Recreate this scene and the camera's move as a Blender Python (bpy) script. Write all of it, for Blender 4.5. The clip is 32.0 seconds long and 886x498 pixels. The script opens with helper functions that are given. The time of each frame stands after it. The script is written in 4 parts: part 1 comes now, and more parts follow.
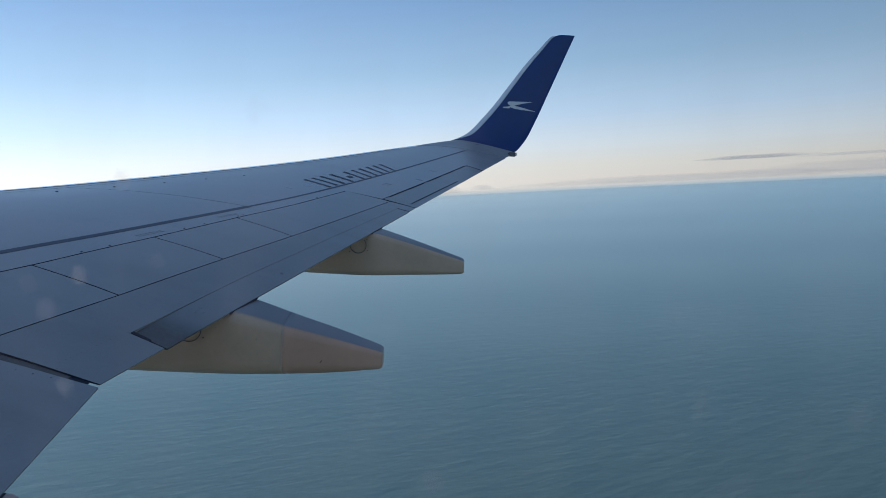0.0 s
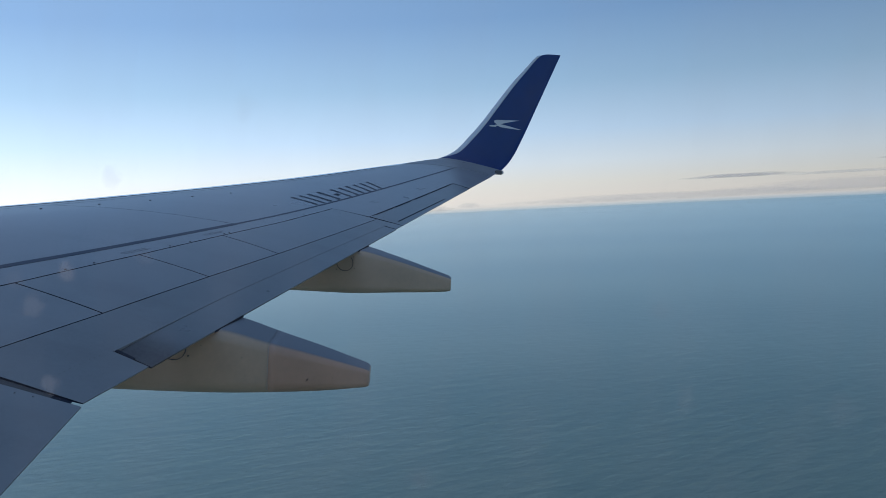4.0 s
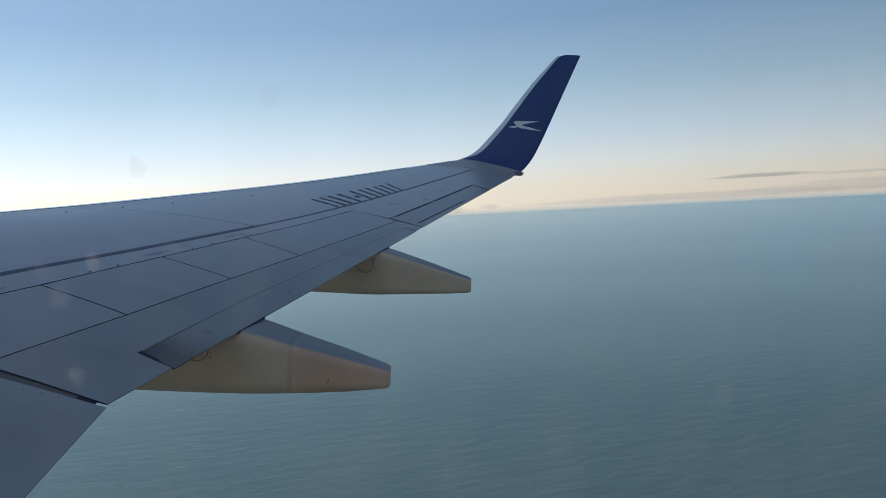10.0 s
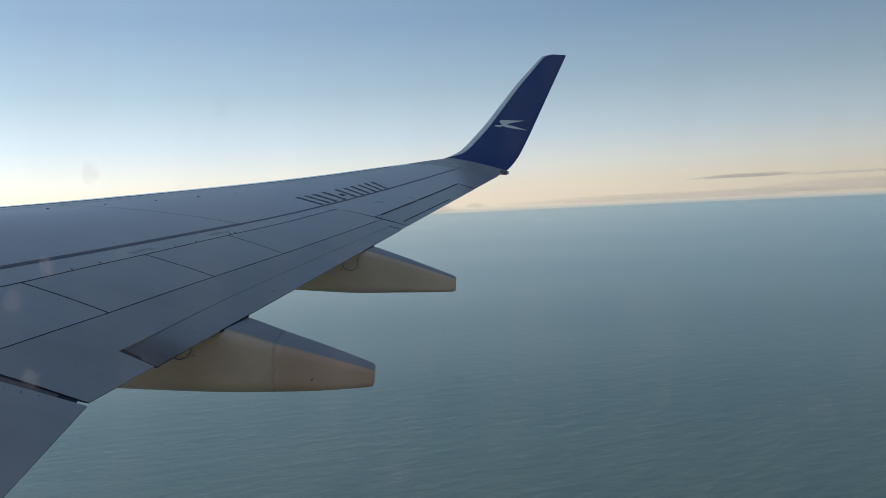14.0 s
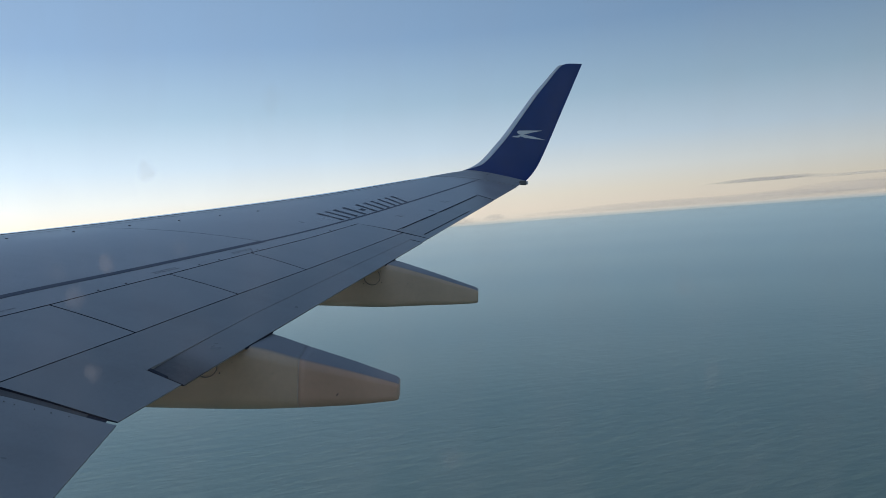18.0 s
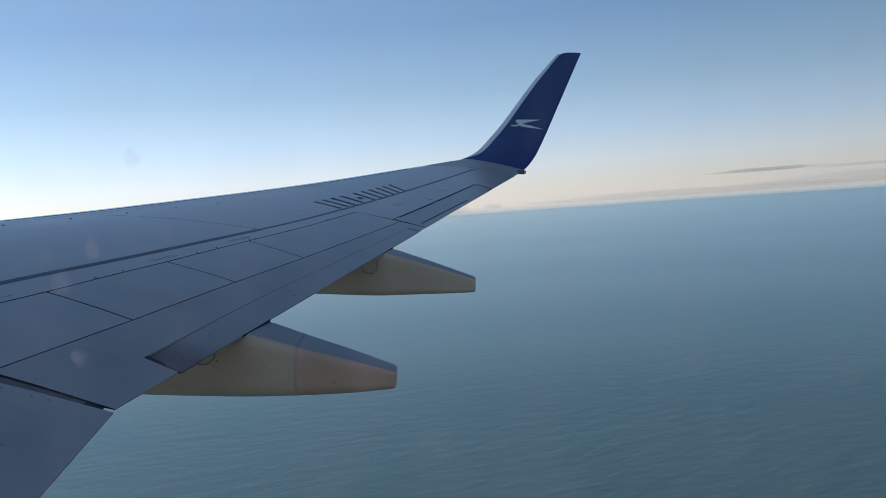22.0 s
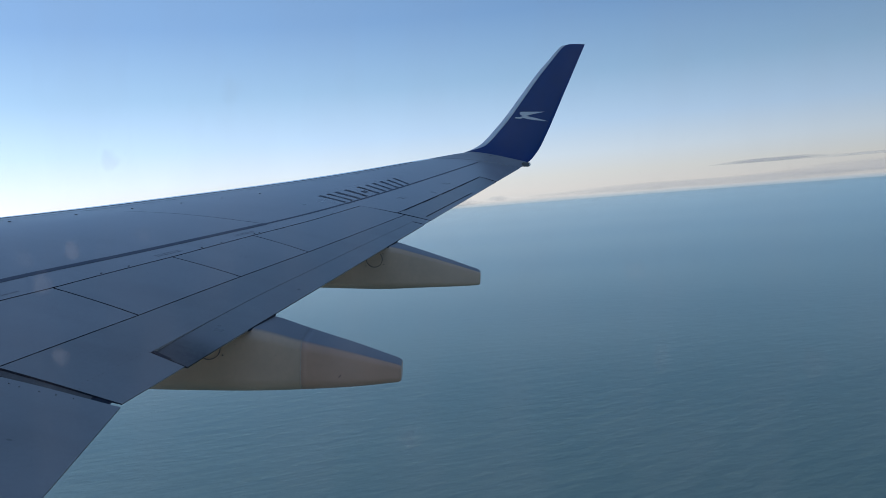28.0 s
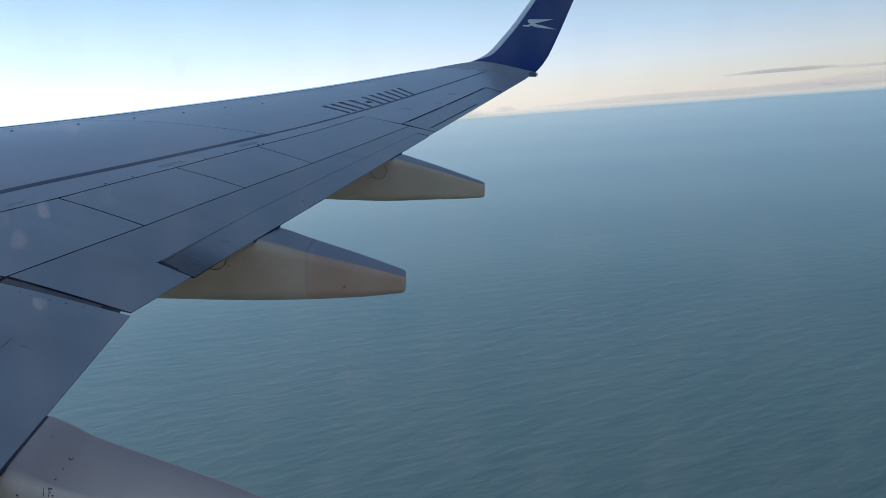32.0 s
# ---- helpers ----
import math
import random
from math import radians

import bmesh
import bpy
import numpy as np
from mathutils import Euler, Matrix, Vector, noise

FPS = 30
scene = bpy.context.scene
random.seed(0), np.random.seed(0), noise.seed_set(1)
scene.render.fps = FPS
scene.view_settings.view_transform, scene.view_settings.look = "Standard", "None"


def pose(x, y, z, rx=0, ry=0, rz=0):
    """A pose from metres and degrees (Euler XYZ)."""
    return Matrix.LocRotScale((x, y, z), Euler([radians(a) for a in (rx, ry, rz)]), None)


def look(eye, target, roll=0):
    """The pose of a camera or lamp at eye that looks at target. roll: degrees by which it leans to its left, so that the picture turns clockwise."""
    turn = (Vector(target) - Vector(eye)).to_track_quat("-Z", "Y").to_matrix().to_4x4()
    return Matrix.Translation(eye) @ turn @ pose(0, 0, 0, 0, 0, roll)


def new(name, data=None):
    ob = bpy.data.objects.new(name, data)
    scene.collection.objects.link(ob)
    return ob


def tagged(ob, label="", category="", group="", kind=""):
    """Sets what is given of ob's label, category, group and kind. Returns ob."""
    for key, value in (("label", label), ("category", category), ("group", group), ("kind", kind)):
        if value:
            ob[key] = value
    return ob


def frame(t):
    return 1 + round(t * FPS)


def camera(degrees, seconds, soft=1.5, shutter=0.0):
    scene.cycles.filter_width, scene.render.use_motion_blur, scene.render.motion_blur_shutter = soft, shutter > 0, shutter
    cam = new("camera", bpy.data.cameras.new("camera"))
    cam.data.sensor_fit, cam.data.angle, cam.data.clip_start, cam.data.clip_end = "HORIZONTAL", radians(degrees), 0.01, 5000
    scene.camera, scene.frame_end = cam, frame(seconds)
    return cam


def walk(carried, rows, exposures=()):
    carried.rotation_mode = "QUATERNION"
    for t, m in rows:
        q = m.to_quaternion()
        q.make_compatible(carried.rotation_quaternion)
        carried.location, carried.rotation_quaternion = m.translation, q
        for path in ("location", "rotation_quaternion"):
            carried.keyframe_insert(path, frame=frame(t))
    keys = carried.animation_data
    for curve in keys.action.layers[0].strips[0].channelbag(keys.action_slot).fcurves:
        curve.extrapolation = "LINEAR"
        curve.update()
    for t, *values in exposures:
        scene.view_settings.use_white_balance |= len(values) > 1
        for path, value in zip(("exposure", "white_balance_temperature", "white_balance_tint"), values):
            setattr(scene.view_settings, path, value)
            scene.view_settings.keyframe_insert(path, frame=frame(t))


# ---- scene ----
# The airliner is built in its own axes (x out along the starboard wing, y to the nose, z up)
# and stands banked and pitched over a level sea.
BANK, PITCH = 3.65, 6.1
UP = Vector((math.tan(radians(BANK)), math.tan(radians(PITCH)), 1)).normalized()
ATTITUDE = UP.rotation_difference(Vector((0, 0, 1))).to_matrix().to_4x4()

cam = camera(59.38, 32.0, soft=0.5)
PATH = (
    (0.0, 1.5753, -0.1613, 1.5978, 84.868, 2.932, -89.289),
    (0.5, 1.5756, -0.1609, 1.5984, 85.673, 2.928, -89.279),
    (1.0, 1.5756, -0.1636, 1.6007, 86.727, 3.179, -89.774),
    (1.5, 1.5756, -0.1629, 1.5982, 86.688, 2.945, -90.664),
    (2.0, 1.5750, -0.1628, 1.5974, 86.515, 3.214, -90.331),
    (2.5, 1.5744, -0.1631, 1.5975, 86.432, 2.888, -90.289),
    (3.0, 1.5740, -0.1622, 1.5963, 86.385, 2.959, -90.310),
    (3.5, 1.5739, -0.1613, 1.5950, 86.152, 2.840, -90.309),
    (5.5, 1.5736, -0.1609, 1.5938, 86.443, 3.043, -89.752),
    (6.0, 1.5746, -0.1608, 1.5936, 86.559, 3.034, -89.485),
    (6.5, 1.5755, -0.1605, 1.5933, 86.620, 3.034, -89.498),
    (7.0, 1.5764, -0.1602, 1.5930, 86.175, 2.853, -89.795),
    (7.5, 1.5771, -0.1599, 1.5926, 86.137, 3.096, -89.634),
    (8.0, 1.5776, -0.1596, 1.5923, 86.050, 3.192, -89.665),
    (8.5, 1.5779, -0.1595, 1.5923, 86.122, 2.941, -89.612),
    (9.0, 1.5777, -0.1595, 1.5923, 86.483, 3.045, -89.450),
    (9.5, 1.5771, -0.1595, 1.5922, 86.413, 3.217, -88.763),
    (10.0, 1.5760, -0.1595, 1.5922, 86.333, 3.157, -88.790),
    (10.5, 1.5738, -0.1605, 1.5935, 86.447, 3.122, -88.736),
    (11.0, 1.5702, -0.1615, 1.5947, 86.270, 3.023, -88.417),
    (11.5, 1.5656, -0.1670, 1.5958, 86.741, 4.040, -87.027),
    (12.0, 1.5617, -0.1725, 1.5969, 87.316, 4.031, -86.223),
    (12.5, 1.5608, -0.1725, 1.5963, 87.576, 4.175, -85.827),
    (13.0, 1.5634, -0.1724, 1.5959, 87.570, 4.053, -86.274),
    (13.5, 1.5683, -0.1691, 1.5946, 88.440, 4.129, -87.578),
    (14.0, 1.5733, -0.1658, 1.5933, 86.174, 2.861, -89.843),
    (14.5, 1.5764, -0.1625, 1.5918, 86.924, 4.091, -89.419),
    (15.0, 1.5776, -0.1592, 1.5902, 87.122, 4.097, -88.740),
    (15.5, 1.5775, -0.1595, 1.5902, 86.758, 4.496, -88.437),
    (17.5, 1.5708, -0.1607, 1.5895, 86.727, 4.200, -88.391),
    (18.0, 1.5704, -0.1610, 1.5895, 87.189, 4.502, -88.402),
    (18.5, 1.5699, -0.1615, 1.5894, 86.979, 4.304, -88.405),
    (19.0, 1.5694, -0.1619, 1.5893, 87.035, 4.039, -88.436),
    (19.5, 1.5689, -0.1624, 1.5893, 86.912, 4.186, -88.410),
    (20.0, 1.5687, -0.1628, 1.5893, 86.802, 4.112, -88.298),
    (20.5, 1.5687, -0.1630, 1.5892, 86.730, 4.028, -88.323),
    (21.0, 1.5689, -0.1632, 1.5892, 86.651, 4.210, -88.288),
    (21.5, 1.5692, -0.1634, 1.5892, 86.697, 4.129, -88.426),
    (22.0, 1.5693, -0.1635, 1.5891, 86.361, 4.227, -88.550),
    (22.5, 1.5692, -0.1637, 1.5891, 86.398, 4.149, -88.493),
    (23.0, 1.5690, -0.1638, 1.5891, 86.288, 4.081, -88.467),
    (23.5, 1.5691, -0.1639, 1.5891, 86.322, 4.008, -88.549),
    (24.0, 1.5694, -0.1640, 1.5891, 86.182, 4.150, -88.561),
    (24.5, 1.5696, -0.1647, 1.5892, 86.191, 4.314, -88.496),
    (25.0, 1.5695, -0.1653, 1.5893, 86.150, 4.180, -88.505),
    (25.5, 1.5693, -0.1660, 1.5894, 86.120, 4.205, -88.590),
    (27.5, 1.5666, -0.1687, 1.5897, 85.895, 4.649, -88.197),
    (28.0, 1.5672, -0.1694, 1.5898, 85.872, 4.677, -88.199),
    (28.5, 1.5678, -0.1695, 1.5900, 85.721, 4.512, -88.196),
    (29.0, 1.5679, -0.1696, 1.5902, 85.765, 4.612, -88.242),
    (29.5, 1.5671, -0.1696, 1.5903, 85.737, 4.548, -88.482),
    (30.0, 1.5651, -0.1697, 1.5903, 85.600, 4.382, -88.813),
    (30.5, 1.5621, -0.1734, 1.5927, 85.486, 4.569, -88.679),
    (31.0, 1.5588, -0.1771, 1.5950, 84.541, 4.423, -88.730),
    (31.5, 1.5560, -0.1809, 1.5974, 82.478, 4.747, -88.130),
    (32.0, 1.5540, -0.1846, 1.5998, 79.383, 4.355, -87.757),
)

EXPOSURES = (
    (0.0, 0.0, 6250, 10), (3.0, 0.0, 6300, 10), (6.0, -0.05, 6150, 10), (8.0, 0.0, 6500, 10), (10.0, 0.02, 7050, 10), (11.5, -0.05, 7450, 10), (15.0, -0.02, 7400, 10), (18.0, -0.07, 7000, 10),
    (20.5, -0.08, 6400, 10), (25.0, -0.05, 6350, 10), (28.0, -0.06, 6050, 10), (31.0, -0.05, 6150, 10), (32.0, 0.18, 6420, 10),
)
walk(cam, [(r[0], pose(*r[1:])) for r in PATH], EXPOSURES)

# ---- sky and light ----
SUN_AZIMUTH, SUN_ELEVATION = 66, 5  # degrees from x towards y; the low sun stands ahead


def srgb(r, g, b):
    return tuple(((c / 255 + 0.055) / 1.055) ** 2.4 if c > 10 else c / 255 / 12.92 for c in (r, g, b)) + (1,)


world = bpy.data.worlds.new("sky")
scene.world = world
world.use_nodes = True
wn, wl = world.node_tree.nodes, world.node_tree.links
background = wn["Background"]
background.inputs[1].default_value = 1.0
sky = wn.new("ShaderNodeTexSky")
sky.sky_type, sky.sun_disc = "NISHITA", False
sky.sun_elevation, sky.sun_rotation = radians(SUN_ELEVATION), radians(90 - SUN_AZIMUTH)
sky.altitude, sky.dust_density = 1500, 2.0
where = wn.new("ShaderNodeTexCoord")
split = wn.new("ShaderNodeSeparateXYZ")
wl.new(where.outputs["Generated"], split.inputs[0])
height = wn.new("ShaderNodeMapRange")
height.inputs["From Min"].default_value, height.inputs["From Max"].default_value = -0.1, 0.9
wl.new(split.outputs["Z"], height.inputs["Value"])
ramp = wn.new("ShaderNodeValToRGB")
wl.new(height.outputs[0], ramp.inputs[0])
SKY = (  # sine of the height above the horizon, colour
    (-0.10, (95, 118, 122)), (-0.045, (140, 168, 186)), (-0.024, (200, 200, 197)), (-0.008, (215, 210, 203)), (0.010, (212, 212, 207)), (0.036, (202, 213, 222)), (0.076, (176, 200, 224)), (0.136, (144, 176, 205)), (0.216, (116, 151, 191)), (0.436, (98, 130, 169)), (0.876, (92, 116, 152)),
)
while len(ramp.color_ramp.elements) < len(SKY):
    ramp.color_ramp.elements.new(0.5)
for element, (s, c) in zip(ramp.color_ramp.elements, SKY):
    element.position, element.color = s + 0.1, srgb(*c)
# brighter ahead, where the sun stands
side = wn.new("ShaderNodeMapRange")
side.inputs["From Min"].default_value, side.inputs["From Max"].default_value = -0.6, 0.9
side.inputs["To Min"].default_value, side.inputs["To Max"].default_value = 0.88, 2.0
wl.new(split.outputs["Y"], side.inputs["Value"])
ahead = wn.new("ShaderNodeMapRange")
ahead.interpolation_type = "SMOOTHSTEP"
ahead.inputs["From Min"].default_value, ahead.inputs["From Max"].default_value = 0.45, 0.9
ahead.inputs["To Max"].default_value = 0.8
wl.new(split.outputs["Y"], ahead.inputs["Value"])
gain = wn.new("ShaderNodeMath")
gain.operation = "ADD"
wl.new(side.outputs[0], gain.inputs[0])
wl.new(ahead.outputs[0], gain.inputs[1])
glow = wn.new("ShaderNodeMix")
glow.data_type, glow.blend_type = "RGBA", "MULTIPLY"
glow.inputs["Factor"].default_value = 1
wl.new(ramp.outputs[0], glow.inputs["A"])
wl.new(gain.outputs[0], glow.inputs["B"])
dim = wn.new("ShaderNodeMix")
dim.data_type, dim.blend_type = "RGBA", "MULTIPLY"
dim.inputs["Factor"].default_value = 1
dim.inputs["B"].default_value = (0.09, 0.09, 0.09, 1)
wl.new(sky.outputs[0], dim.inputs["A"])
both = wn.new("ShaderNodeMix")
both.data_type = "RGBA"
both.inputs["Factor"].default_value = 0.85
wl.new(dim.outputs["Result"], both.inputs["A"])
wl.new(glow.outputs["Result"], both.inputs["B"])
# the warm glow of the sky round the low sun
toward = wn.new("ShaderNodeVectorMath")
toward.operation = "DOT_PRODUCT"
toward.inputs[1].default_value = (math.cos(radians(SUN_AZIMUTH)), math.sin(radians(SUN_AZIMUTH)), 0.12)
wl.new(where.outputs["Generated"], toward.inputs[0])
near_sun = wn.new("ShaderNodeMapRange")
near_sun.interpolation_type = "SMOOTHSTEP"
near_sun.inputs["From Min"].default_value, near_sun.inputs["From Max"].default_value = 0.1, 1.0
wl.new(toward.outputs["Value"], near_sun.inputs["Value"])
warm = wn.new("ShaderNodeMix")
warm.data_type, warm.blend_type = "RGBA", "ADD"
warm.inputs["B"].default_value = (0.03, 0.022, 0.014, 1)
wl.new(near_sun.outputs[0], warm.inputs["Factor"])
wl.new(both.outputs["Result"], warm.inputs["A"])
wl.new(warm.outputs["Result"], background.inputs[0])

sun = new("sun", bpy.data.lights.new("sun", "SUN"))
sun.data.energy, sun.data.angle, sun.data.color = 1.0, radians(10), (1, 0.82, 0.62)
sun.matrix_world = look((0, 0, 0), (-math.cos(radians(SUN_AZIMUTH)), -math.sin(radians(SUN_AZIMUTH)), -math.tan(radians(SUN_ELEVATION))))
sun.location = (140, 320, 40)


# ---- materials ----
def material(name, base, rough=0.5, metal=0.0, spread=0.12, scale=3.0, fine=40.0, bump=0.0, stretch=(1, 1, 1), coat=0.0, dirt=None, dirt_at=0.62, deck=None, end_tone=None, spec=0.5):
    """Paint or metal with blotches and fine grain; dirt: a second colour that gathers in streaks."""
    m = bpy.data.materials.new(name)
    m.use_nodes = True
    n, l = m.node_tree.nodes, m.node_tree.links
    b = n["Principled BSDF"]
    b.inputs["Metallic"].default_value, b.inputs["Coat Weight"].default_value = metal, coat
    b.inputs["Coat Roughness"].default_value, b.inputs["Specular IOR Level"].default_value = 0.15, spec
    place, fit_to = n.new("ShaderNodeTexCoord"), n.new("ShaderNodeMapping")
    fit_to.inputs["Scale"].default_value = stretch
    l.new(place.outputs["Object"], fit_to.inputs[0])
    noises = []
    for s, d in ((scale, 5), (fine, 3)):
        t = n.new("ShaderNodeTexNoise")
        t.inputs["Scale"].default_value, t.inputs["Detail"].default_value = s, d
        l.new(fit_to.outputs[0], t.inputs[0])
        noises.append(t)
    add = n.new("ShaderNodeMath")
    add.operation = "MULTIPLY_ADD"
    l.new(noises[1].outputs[0], add.inputs[0])
    add.inputs[1].default_value = 0.35
    l.new(noises[0].outputs[0], add.inputs[2])
    tone = n.new("ShaderNodeMapRange")
    tone.inputs["From Min"].default_value, tone.inputs["From Max"].default_value = 0.4, 0.95
    tone.inputs["To Min"].default_value, tone.inputs["To Max"].default_value = 1 - spread, 1 + spread
    l.new(add.outputs[0], tone.inputs["Value"])
    mul = n.new("ShaderNodeMix")
    mul.data_type, mul.blend_type = "RGBA", "MULTIPLY"
    mul.inputs["Factor"].default_value, mul.inputs["A"].default_value = 1, (*base, 1)
    l.new(tone.outputs[0], mul.inputs["B"])
    colour = mul.outputs["Result"]
    if dirt:
        streak = n.new("ShaderNodeTexNoise")
        streak.inputs["Scale"].default_value, streak.inputs["Detail"].default_value = 1.0, 6
        run = n.new("ShaderNodeMapping")
        run.inputs["Scale"].default_value = (3.2, 0.7, 2.0)
        l.new(place.outputs["Object"], run.inputs[0])
        l.new(run.outputs[0], streak.inputs[0])
        cut = n.new("ShaderNodeMapRange")
        cut.inputs["From Min"].default_value, cut.inputs["From Max"].default_value = dirt_at - 0.14, dirt_at + 0.18
        cut.inputs["To Max"].default_value = 0.42
        l.new(streak.outputs[0], cut.inputs["Value"])
        mix = n.new("ShaderNodeMix")
        mix.data_type = "RGBA"
        l.new(cut.outputs[0], mix.inputs["Factor"])
        l.new(colour, mix.inputs["A"])
        mix.inputs["B"].default_value = (*dirt, 1)
        colour = mix.outputs["Result"]
    if end_tone:  # a darker, patchy end that thins out along the span: from x, to x, colour
        along, falloff, patchy = n.new("ShaderNodeSeparateXYZ"), n.new("ShaderNodeMapRange"), n.new("ShaderNodeMath")
        l.new(place.outputs["Object"], along.inputs[0])
        l.new(along.outputs["X"], falloff.inputs["Value"])
        falloff.interpolation_type = "SMOOTHSTEP"
        falloff.inputs["From Min"].default_value, falloff.inputs["From Max"].default_value = end_tone[0], end_tone[1]
        falloff.inputs["To Min"].default_value, falloff.inputs["To Max"].default_value = 1.6, 0
        patchy.operation, patchy.use_clamp = "MULTIPLY", True
        l.new(falloff.outputs[0], patchy.inputs[0])
        l.new(add.outputs[0], patchy.inputs[1])
        black = n.new("ShaderNodeMix")
        black.data_type = "RGBA"
        l.new(patchy.outputs[0], black.inputs["Factor"])
        l.new(colour, black.inputs["A"])
        black.inputs["B"].default_value = (*end_tone[2], 1)
        colour = black.outputs["Result"]
    if deck:  # a second colour for the deck; its soft fade imitates the shoulder's highlight
        sheen_blend, above = n.new("ShaderNodeAttribute"), n.new("ShaderNodeMix")
        sheen_blend.attribute_name = "deck"
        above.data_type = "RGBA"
        l.new(sheen_blend.outputs["Fac"], above.inputs["Factor"])
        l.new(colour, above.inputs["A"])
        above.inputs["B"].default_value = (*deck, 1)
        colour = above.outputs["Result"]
    l.new(colour, b.inputs["Base Color"])
    gloss = n.new("ShaderNodeMapRange")
    gloss.inputs["To Min"].default_value, gloss.inputs["To Max"].default_value = rough - 0.08, rough + 0.1
    l.new(noises[0].outputs[0], gloss.inputs["Value"])
    l.new(gloss.outputs[0], b.inputs["Roughness"])
    if bump:
        relief = n.new("ShaderNodeBump")
        relief.inputs["Strength"].default_value, relief.inputs["Distance"].default_value = bump, 0.01
        l.new(noises[0].outputs[0], relief.inputs["Height"])
        l.new(relief.outputs[0], b.inputs["Normal"])
    return m


SKIN = material("wing_grey_paint", (0.315, 0.315, 0.318), 0.30, spread=0.16, scale=1.1, fine=30, bump=0.02, dirt=(0.235, 0.23, 0.225))
SPOILER = material("spoiler_grey_paint", (0.285, 0.288, 0.29), 0.30, spread=0.10, scale=2.2, fine=35, bump=0.02, dirt=(0.215, 0.21, 0.205))
FLAPS = material("flap_grey_paint", (0.24, 0.245, 0.245), 0.30, spread=0.12, scale=2.0, fine=35, bump=0.02, dirt=(0.17, 0.165, 0.155))
DARK_ENDED = material("dark_ended_flap_paint", (0.24, 0.245, 0.245), 0.30, spread=0.12, scale=2.0, fine=35, bump=0.02, dirt=(0.17, 0.165, 0.155), end_tone=(6.4, 7.0, (0.05, 0.05, 0.052)))
GAP = material("joint_shadow_sealant", (0.022, 0.028, 0.044), 0.75, spread=0.2, scale=9, spec=0.25)
LINE = material("dark_grey_sealant_line", (0.046, 0.058, 0.088), 0.5, spread=0.2, scale=6, fine=60)
STENCIL = material("faint_grey_stencil_paint", (0.235, 0.235, 0.245), 0.36, spread=0.3, scale=20, fine=90)
LETTERS = material("faded_blue_grey_lettering", (0.105, 0.118, 0.155), 0.40, spread=0.25, scale=8, fine=80)
ALUMINIUM = material("polished_aluminium", (0.97, 0.95, 0.91), 0.2, metal=1.0, spread=0.04, scale=5)
BLUE = material("deep_blue_gloss_paint", (0.002, 0.033, 0.150), 0.42, spread=0.14, scale=2.5, fine=30, coat=0.12)
EMBLEM = material("pale_grey_emblem_paint", (0.62, 0.63, 0.62), 0.5, spread=0.06, scale=8)
EDGE = material("bare_metal_edge", (0.62, 0.63, 0.64), 0.38, metal=0.3, spread=0.08, scale=4)
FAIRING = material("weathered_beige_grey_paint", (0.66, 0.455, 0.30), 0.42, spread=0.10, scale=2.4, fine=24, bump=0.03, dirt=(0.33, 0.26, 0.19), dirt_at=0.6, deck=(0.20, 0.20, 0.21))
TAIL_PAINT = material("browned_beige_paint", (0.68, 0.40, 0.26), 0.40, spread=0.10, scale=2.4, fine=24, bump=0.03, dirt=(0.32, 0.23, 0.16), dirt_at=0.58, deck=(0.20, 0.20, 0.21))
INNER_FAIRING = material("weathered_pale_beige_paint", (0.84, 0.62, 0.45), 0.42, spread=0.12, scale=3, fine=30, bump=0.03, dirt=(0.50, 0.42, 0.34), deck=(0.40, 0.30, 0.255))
SEAL = material("worn_rubber_seal", (0.080, 0.072, 0.068), 0.6, spread=0.3, scale=14)
SEAM = material("pale_sealant", (0.60, 0.46, 0.35), 0.5, spread=0.2, scale=12, deck=(0.22, 0.22, 0.22))
FITTING = material("dark_metal_fitting", (0.12, 0.12, 0.125), 0.5, metal=0.3, spread=0.2, scale=30)
PALE_YELLOW = material("worn_pale_yellow_paint", (0.78, 0.64, 0.30), 0.4, spread=0.15, scale=40)
RIVET = material("dull_brown_rivet", (0.125, 0.118, 0.112), 0.5, spread=0.3, scale=30)
YELLOW = material("yellow_marking_paint", (0.50, 0.40, 0.12), 0.45, spread=0.2, scale=40)
WHITE = material("white_fuselage_paint", (0.78, 0.78, 0.78), 0.35, spread=0.04, scale=1.5)
CABIN = material("cabin_lining", (0.35, 0.35, 0.34), 0.7, spread=0.05, scale=6)
LENS = material("frosted_lamp_lens", (0.85, 0.78, 0.72), 0.15, spread=0.05, scale=30)


# ---- building helpers ----
def part(name, bm, mat, parent, label=""):
    """Links a bmesh as one mesh object under a thing or a part."""
    data = bpy.data.meshes.new(name)
    bm.to_mesh(data)
    bm.free()
    data.materials.append(mat)
    ob = new(name, data)
    ob.parent = parent
    return tagged(ob, label)


def mesh_from(verts, faces, smooth=True):
    bm = bmesh.new()
    vs = [bm.verts.new(v) for v in verts]
    for f in faces:
        face = bm.faces.new([vs[i] for i in f])
        face.smooth = smooth
    return bm


